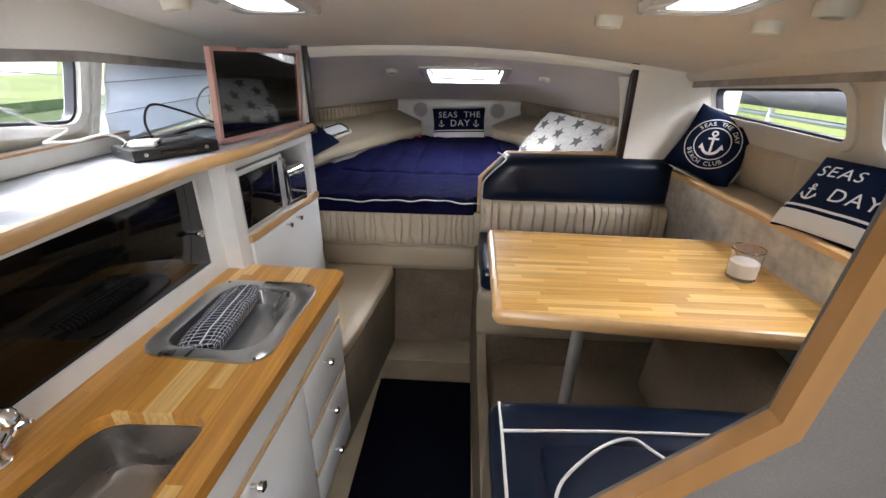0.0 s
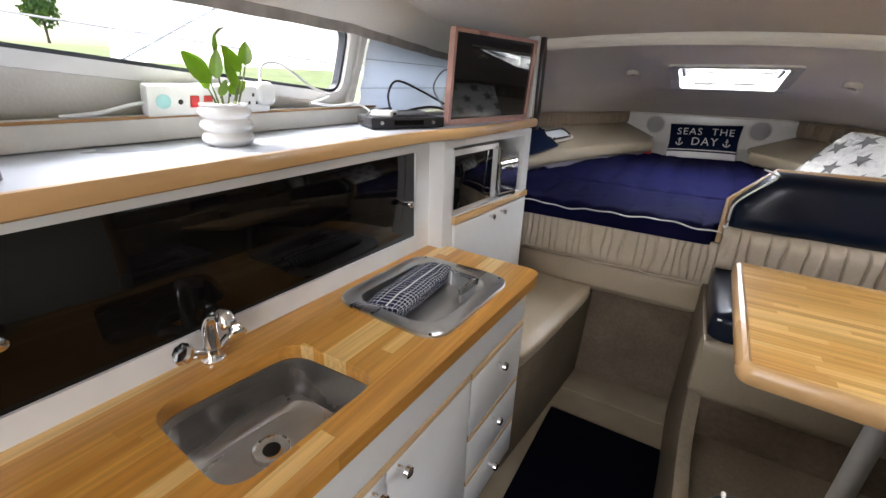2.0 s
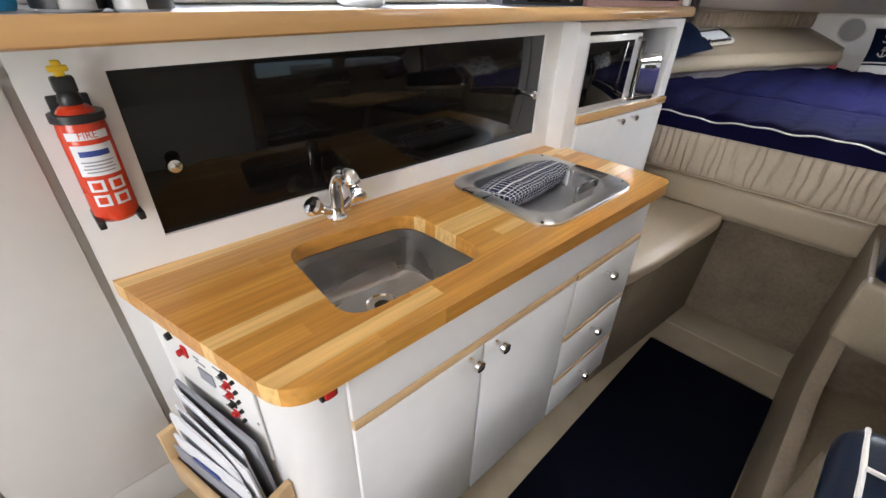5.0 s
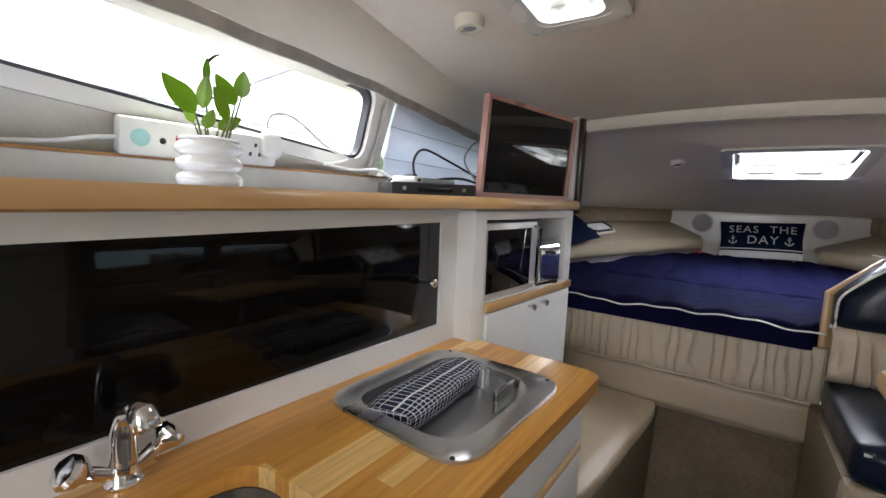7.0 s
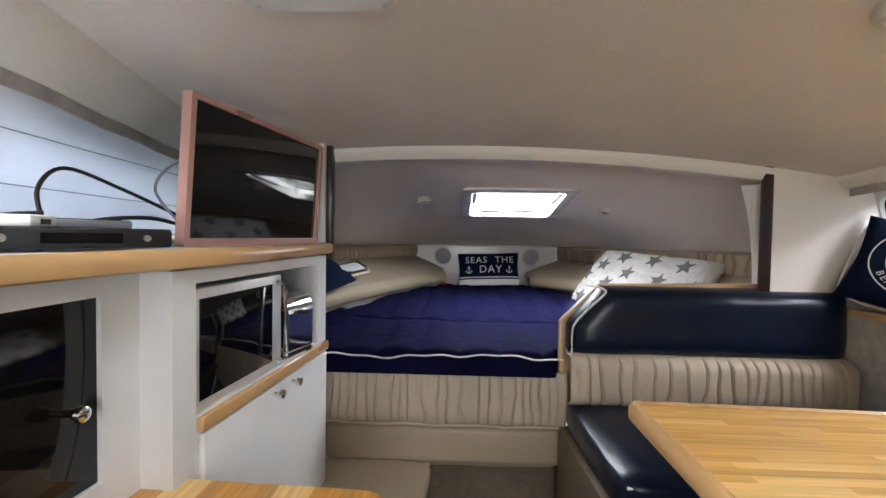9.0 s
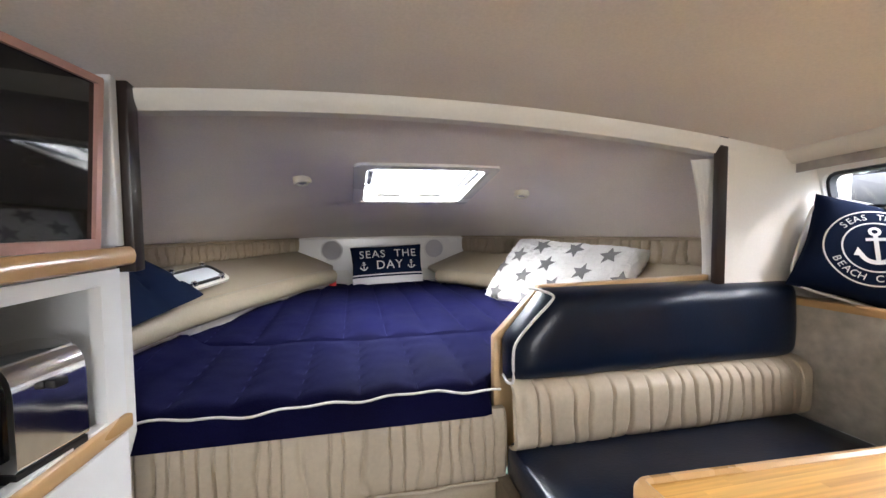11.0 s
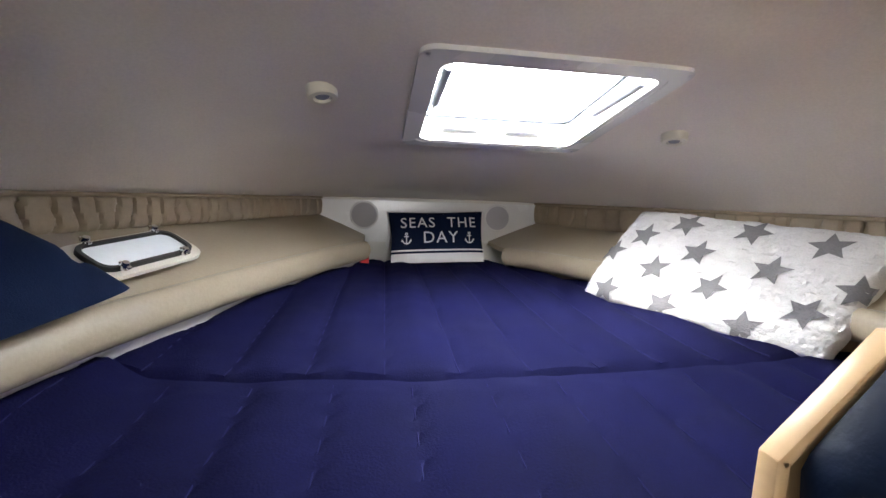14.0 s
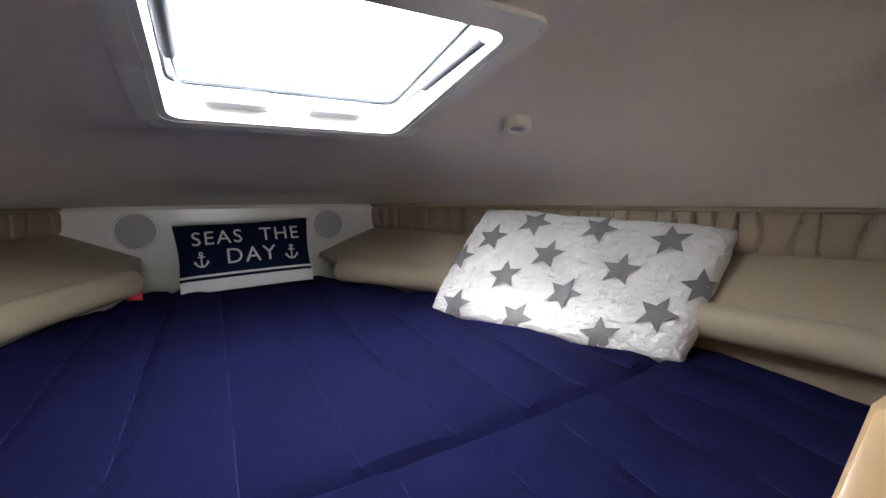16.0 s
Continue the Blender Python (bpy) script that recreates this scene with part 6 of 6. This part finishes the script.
table = thing("dinette_table", (0.91, 2.16, 0.36), "beech butcher-block dinette table on a steel leg", "table")
TB = Matrix.Translation((-0.91, -2.16, -0.36))
tb = rounded([(0.437, 1.853), (1.372, 1.778), (1.374, 1.93), (1.352, 2.42), (0.445, 2.46)], [0.02, 0.05, 0.05, 0.04, 0.02], 5)
staves(moved(prism(tb, 0.968, 1.002, 0.004), TB), 1, 0.021, 0.36, 5, TABLEWOOD, table)
rim = [(p[0], p[1], 0.986) for p in tb]
bm = bmesh.new()
prev = None
first = None
for i, p in enumerate(tb):
    a, b = Vector(tb[i - 1]), Vector(tb[(i + 1) % len(tb)])
    t = (b - a).normalized()
    nrm = Vector((t.y, -t.x))
    ring = [bm.verts.new((p[0] + nrm.x * o, p[1] + nrm.y * o, z)) for o, z in ((-0.016, 0.964), (0.004, 0.964), (0.010, 0.972), (0.010, 0.996), (0.003, 1.006), (-0.006, 1.008), (-0.012, 1.004))]
    if prev:
        for k in range(7):
            bm.faces.new((prev[k], prev[(k + 1) % 7], ring[(k + 1) % 7], ring[k]))
    else:
        first = ring
    prev = ring
for k in range(7):
    bm.faces.new((prev[k], prev[(k + 1) % 7], first[(k + 1) % 7], first[k]))
part("edge_band", moved(bm, TB), EDGEWOOD, table, "raised beech edge band")
part("leg", moved(tube([(0.735, 2.09, 0.345), (0.755, 2.11, 0.966)], 0.022, 18), TB), shade("painted_grey_steel", (0.45, 0.44, 0.42), 0.4, 0.4, vary=0.06), table, "grey steel pedestal leg")
part("floor_flange", moved(lathe([(0, 0), (0.06, 0), (0.055, 0.012), (0.03, 0.02), (0, 0.02)], 20, (0.735, 2.09, 0.336)), TB), STEEL, table)

candle = thing("jar_candle", (1.235, 2.115, 1.004), "cream candle in a clear glass jar on the table", "candle")
part("jar", lathe([(0, 0.0), (0.040, 0.0), (0.043, 0.004), (0.046, 0.10), (0.044, 0.10), (0.040, 0.012), (0, 0.010)], 32), GLASS, candle, "clear glass jar").visible_shadow = False
part("wax", lathe([(0, 0.0125), (0.0385, 0.0125), (0.041, 0.058), (0.036, 0.062), (0, 0.060)], 28), WAX, candle, "cream wax")
part("rim", lathe([(0.0435, 0.098), (0.0475, 0.098), (0.0475, 0.104), (0.0435, 0.104)], 32), glass("pink_tint", (1.0, 0.86, 0.86)), candle, "pink-tinted rim")

# round-print pillow on the ledge
club = new("throw_pillow")
club.matrix_world = Matrix.Translation((1.425, 2.80, 1.300)) @ pose(0, 0, 0, 68, 0, -38) @ pose(0, 0, 0, 0, 0, -18) @ Matrix.Scale(0.93, 4)
tagged(club, "navy square pillow with a round anchor print, on the ledge", "pillow", "printed pillows")
part("cover", pillow(0.32, 0.32, 0.12, 0.10), NAVYCLOTH, club)
pf = pillow_height(0.32, 0.32, 0.12)
for r0, r1 in ((0.112, 0.116), (0.072, 0.076)):
    bm = surface(lambda a, r: (r * math.cos(a), r * math.sin(a), 0), steps(0, 2 * math.pi, 60), [r0, r1])
    part("printed_ring", onto(bm, pf, 0.002), CLOTHWHITE, club)
part("anchor_print", onto(moved(fine(anchor(0.11), 1), pose(0, 0, 0, 0, 0, 18)), pf, 0.0025), CLOTHWHITE, club)


def arc_text(body, r, start, step, size, flip):
    bms = []
    for i, ch in enumerate(body):
        if ch == " ":
            continue
        a = start + step * i
        bms.append(moved(fine(text_mesh(ch, size), 1), Matrix.Translation((r * math.sin(a), r * math.cos(a), 0)) @ Matrix.Rotation(-a + (math.pi if flip else 0), 4, "Z")))
    return join(*bms)


part("lettering", onto(arc_text("SEAS THE DAY", 0.094, -1.05, 0.19, 0.027, False), pf, 0.002), CLOTHWHITE, club)
part("lettering", onto(arc_text("BEACH CLUB", 0.094, math.pi + 0.90, -0.20, 0.027, True), pf, 0.002), CLOTHWHITE, club)
edge = [(0.158 * math.copysign(abs(math.cos(a)) ** 0.35, math.cos(a)), 0.158 * math.copysign(abs(math.sin(a)) ** 0.35, math.sin(a)), 0.0) for a in steps(0, 2 * math.pi, 48)[:-1]]
part("piping", tube(edge, 0.004, 6, True), PIPING, club, "white piped edge")

sign_pillow(0.34, 0.26, 0.10, Matrix.Translation((1.475, 2.085, 1.262)) @ pose(0, 0, 0, 54, 0, -70), ((-0.48, -0.28), (-0.235, -0.205)), 0.80, "navy and white pillow with lettering, lying on the ledge")

# half bulkhead with wooden trim at the entry
structure("wall_entry", plate([(0.815, 1.75), (0.765, 1.205), (0.41, 0.852), (0.44, 0.0), (1.62, 0.0), (1.62, 1.75)], [], 0.03, lambda u, v, w: (u, 1.292 + w, v)), GREYCARPET, "grey carpet-lined half bulkhead at the entry", "wall", False)
tr = [(0.797, 1.74), (0.744, 1.221), (0.389, 0.868), (0.416, 0.839), (0.776, 1.194), (0.828, 1.74)]
structure("trim_entry", plate(tr, [], 0.026, lambda u, v, w: (u, 1.270 + w, v), 0.006), TRIMWOOD, "varnished oak trim round the half bulkhead", "trim")

# step seat beside the galley
step = thing("step_seat", (0, 0, 0), "tan leatherette step seat beside the galley", "seat")
bm = block(-0.44, 0.0, 2.215, 3.05, 0.0, 0.515, 0.01)
for v in bm.verts:
    if v.co.x > -0.2:
        v.co.x += -0.138 + 0.105 * (v.co.y - 2.215) - 0.02 * (v.co.z < 0.2)
part("base", bm, BASETAN, step, "worn tan lining under the seat")
bm = cushion(-0.44, 0.0, 2.21, 2.972, 0.512, 0.580, 0.022, 0.008, 18, 0.005, 6)
for v in bm.verts:
    v.co.x += (-0.122 + 0.105 * (v.co.y - 2.21)) * min(1, max(0, (v.co.x + 0.40) / 0.30))
part("cushion", bm, TAN, step)

# rug
rug = tagged(mesh_object("rug", cushion(-0.092, 0.406, 0.99, 2.685, 0.0, 0.014, 0.005, 0.0, 20, 0.0), RUG), "plain navy rug on the cabin sole", "rug")

# ---- outside ----
structure("ground", surface(lambda u, v: (u, v, -0.25), [-400, -14, 10, 400], [-400, 400]), WATER, "green river water round the boat", "water")
structure("bank_port", surface(lambda u, v: (u, v, 0.1 + 0.085 * max(0, -15 - u) if u > -60 else 3.93 + 0.01 * (-60 - u)), [-400, -60, -45, -30, -15], [-400, -60, 0, 60, 400], (0, 0, -0.6)), GRASS, "grassy river bank", "ground")
structure("bank_starboard", prism([(8, -400), (400, -400), (400, 400), (8, 400)], -0.4, 0.9), GRASS, "grassy river bank", "ground")


def tree(x, y, z, h, seed):
    th = thing("tree", (x, y, z), "leafy green tree on the river bank", "tree", "trees on the bank")
    rn = random.Random(seed)
    part("trunk", tube([(0, 0, 0), (0.1, 0, h * 0.3), (0.0, 0.1, h * 0.6)], [0.22, 0.16, 0.07], 8), BARK, th)
    for k in range(5):
        a = k * 1.3 + rn.random()
        part("limb", tube([(0.05, 0, h * (0.28 + 0.06 * k)), (math.cos(a) * h * 0.15, math.sin(a) * h * 0.15, h * (0.5 + 0.06 * k))], [0.09, 0.03], 6), BARK, th)
    verts, faces = [], []
    for k in range(900):
        d = Vector((rn.gauss(0, 1), rn.gauss(0, 1), rn.gauss(0, 1))).normalized()
        r = rn.random() ** 0.4 * (0.8 + 0.35 * noise.noise(d * 2 + Vector((seed, 0, 0))))
        c = Vector((d.x * h * 0.34 * r, d.y * h * 0.34 * r, h * 0.64 + d.z * h * 0.36 * r))
        s = rn.uniform(0.15, 0.35)
        a, b = Vector((rn.gauss(0, 1), rn.gauss(0, 1), rn.gauss(0, 1))).normalized() * s, Vector((rn.gauss(0, 1), rn.gauss(0, 1), rn.gauss(0, 1))).normalized() * s
        i = len(verts)
        verts += [c - a, c + b, c + a, c - b]
        faces.append((i, i + 1, i + 2, i + 3))
    me = bpy.data.meshes.new("crown")
    me.from_pydata(verts, [], faces)
    me.materials.append(FOLIAGE)
    cr = new("crown", me)
    cr.parent = th
    return th


rnd = random.Random(9)
for k in range(12):
    tree(-61 - rnd.random() * 9, 6 + k * 9 + rnd.random() * 5, 3.9, 5.0 + 2.5 * rnd.random(), k)
canopy = thing("canopy_frame", (-1.35, 1.6, -0.25), "slim steel canopy tubes and guy lines outside the port window", "frame")
CF = Matrix.Translation((1.35, -1.6, 0.25))
part("tube", moved(tube([(-1.35, 0.9, 1.10), (-1.35, 1.973, 1.69), (-1.35, 2.258, 1.847), (-1.35, 3.2, 2.365)], 0.006), CF), STEEL, canopy)
part("guy_line", moved(tube([(-1.35, 0.9, 1.665), (-1.35, 1.605, 1.622), (-1.35, 2.371, 1.575), (-1.35, 3.2, 1.52)], 0.003), CF), GREYPRINT, canopy)
part("post", moved(tube([(-1.35, 0.9, -0.25), (-1.35, 0.9, 1.68)], 0.012), CF), STEEL, canopy)
part("post", moved(tube([(-1.35, 3.2, -0.25), (-1.35, 3.2, 2.37)], 0.012), CF), STEEL, canopy)
rail = thing("boat_rail", (1.92, 3.1, -0.25), "grey canvas roll on a white deck rail outside", "rail")
part("canvas_roll", tube([(0.05, -1.3, 1.76), (0, 0, 1.75), (0.0, 0.9, 1.735)], [0.060, 0.066, 0.060], 14), CANVAS, rail, "rolled grey canvas")
part("gathered_edge", tube([(0.02, -1.3 + 2.2 * t, 1.815 + 0.012 * math.sin(t * 90)) for t in steps(0, 1, 120)], 0.018, 6), BLACK, rail, "dark gathered edge")
part("rail_tube", tube([(0.0, -1.4, 1.66), (0.0, 1.0, 1.64)], 0.012), STEEL, rail)
for y in (-0.55, 0.15, 0.62):
    part("post", tube([(0.02, y, 0.0), (0.0, y, 1.72)], 0.014), PLASTIC, rail)
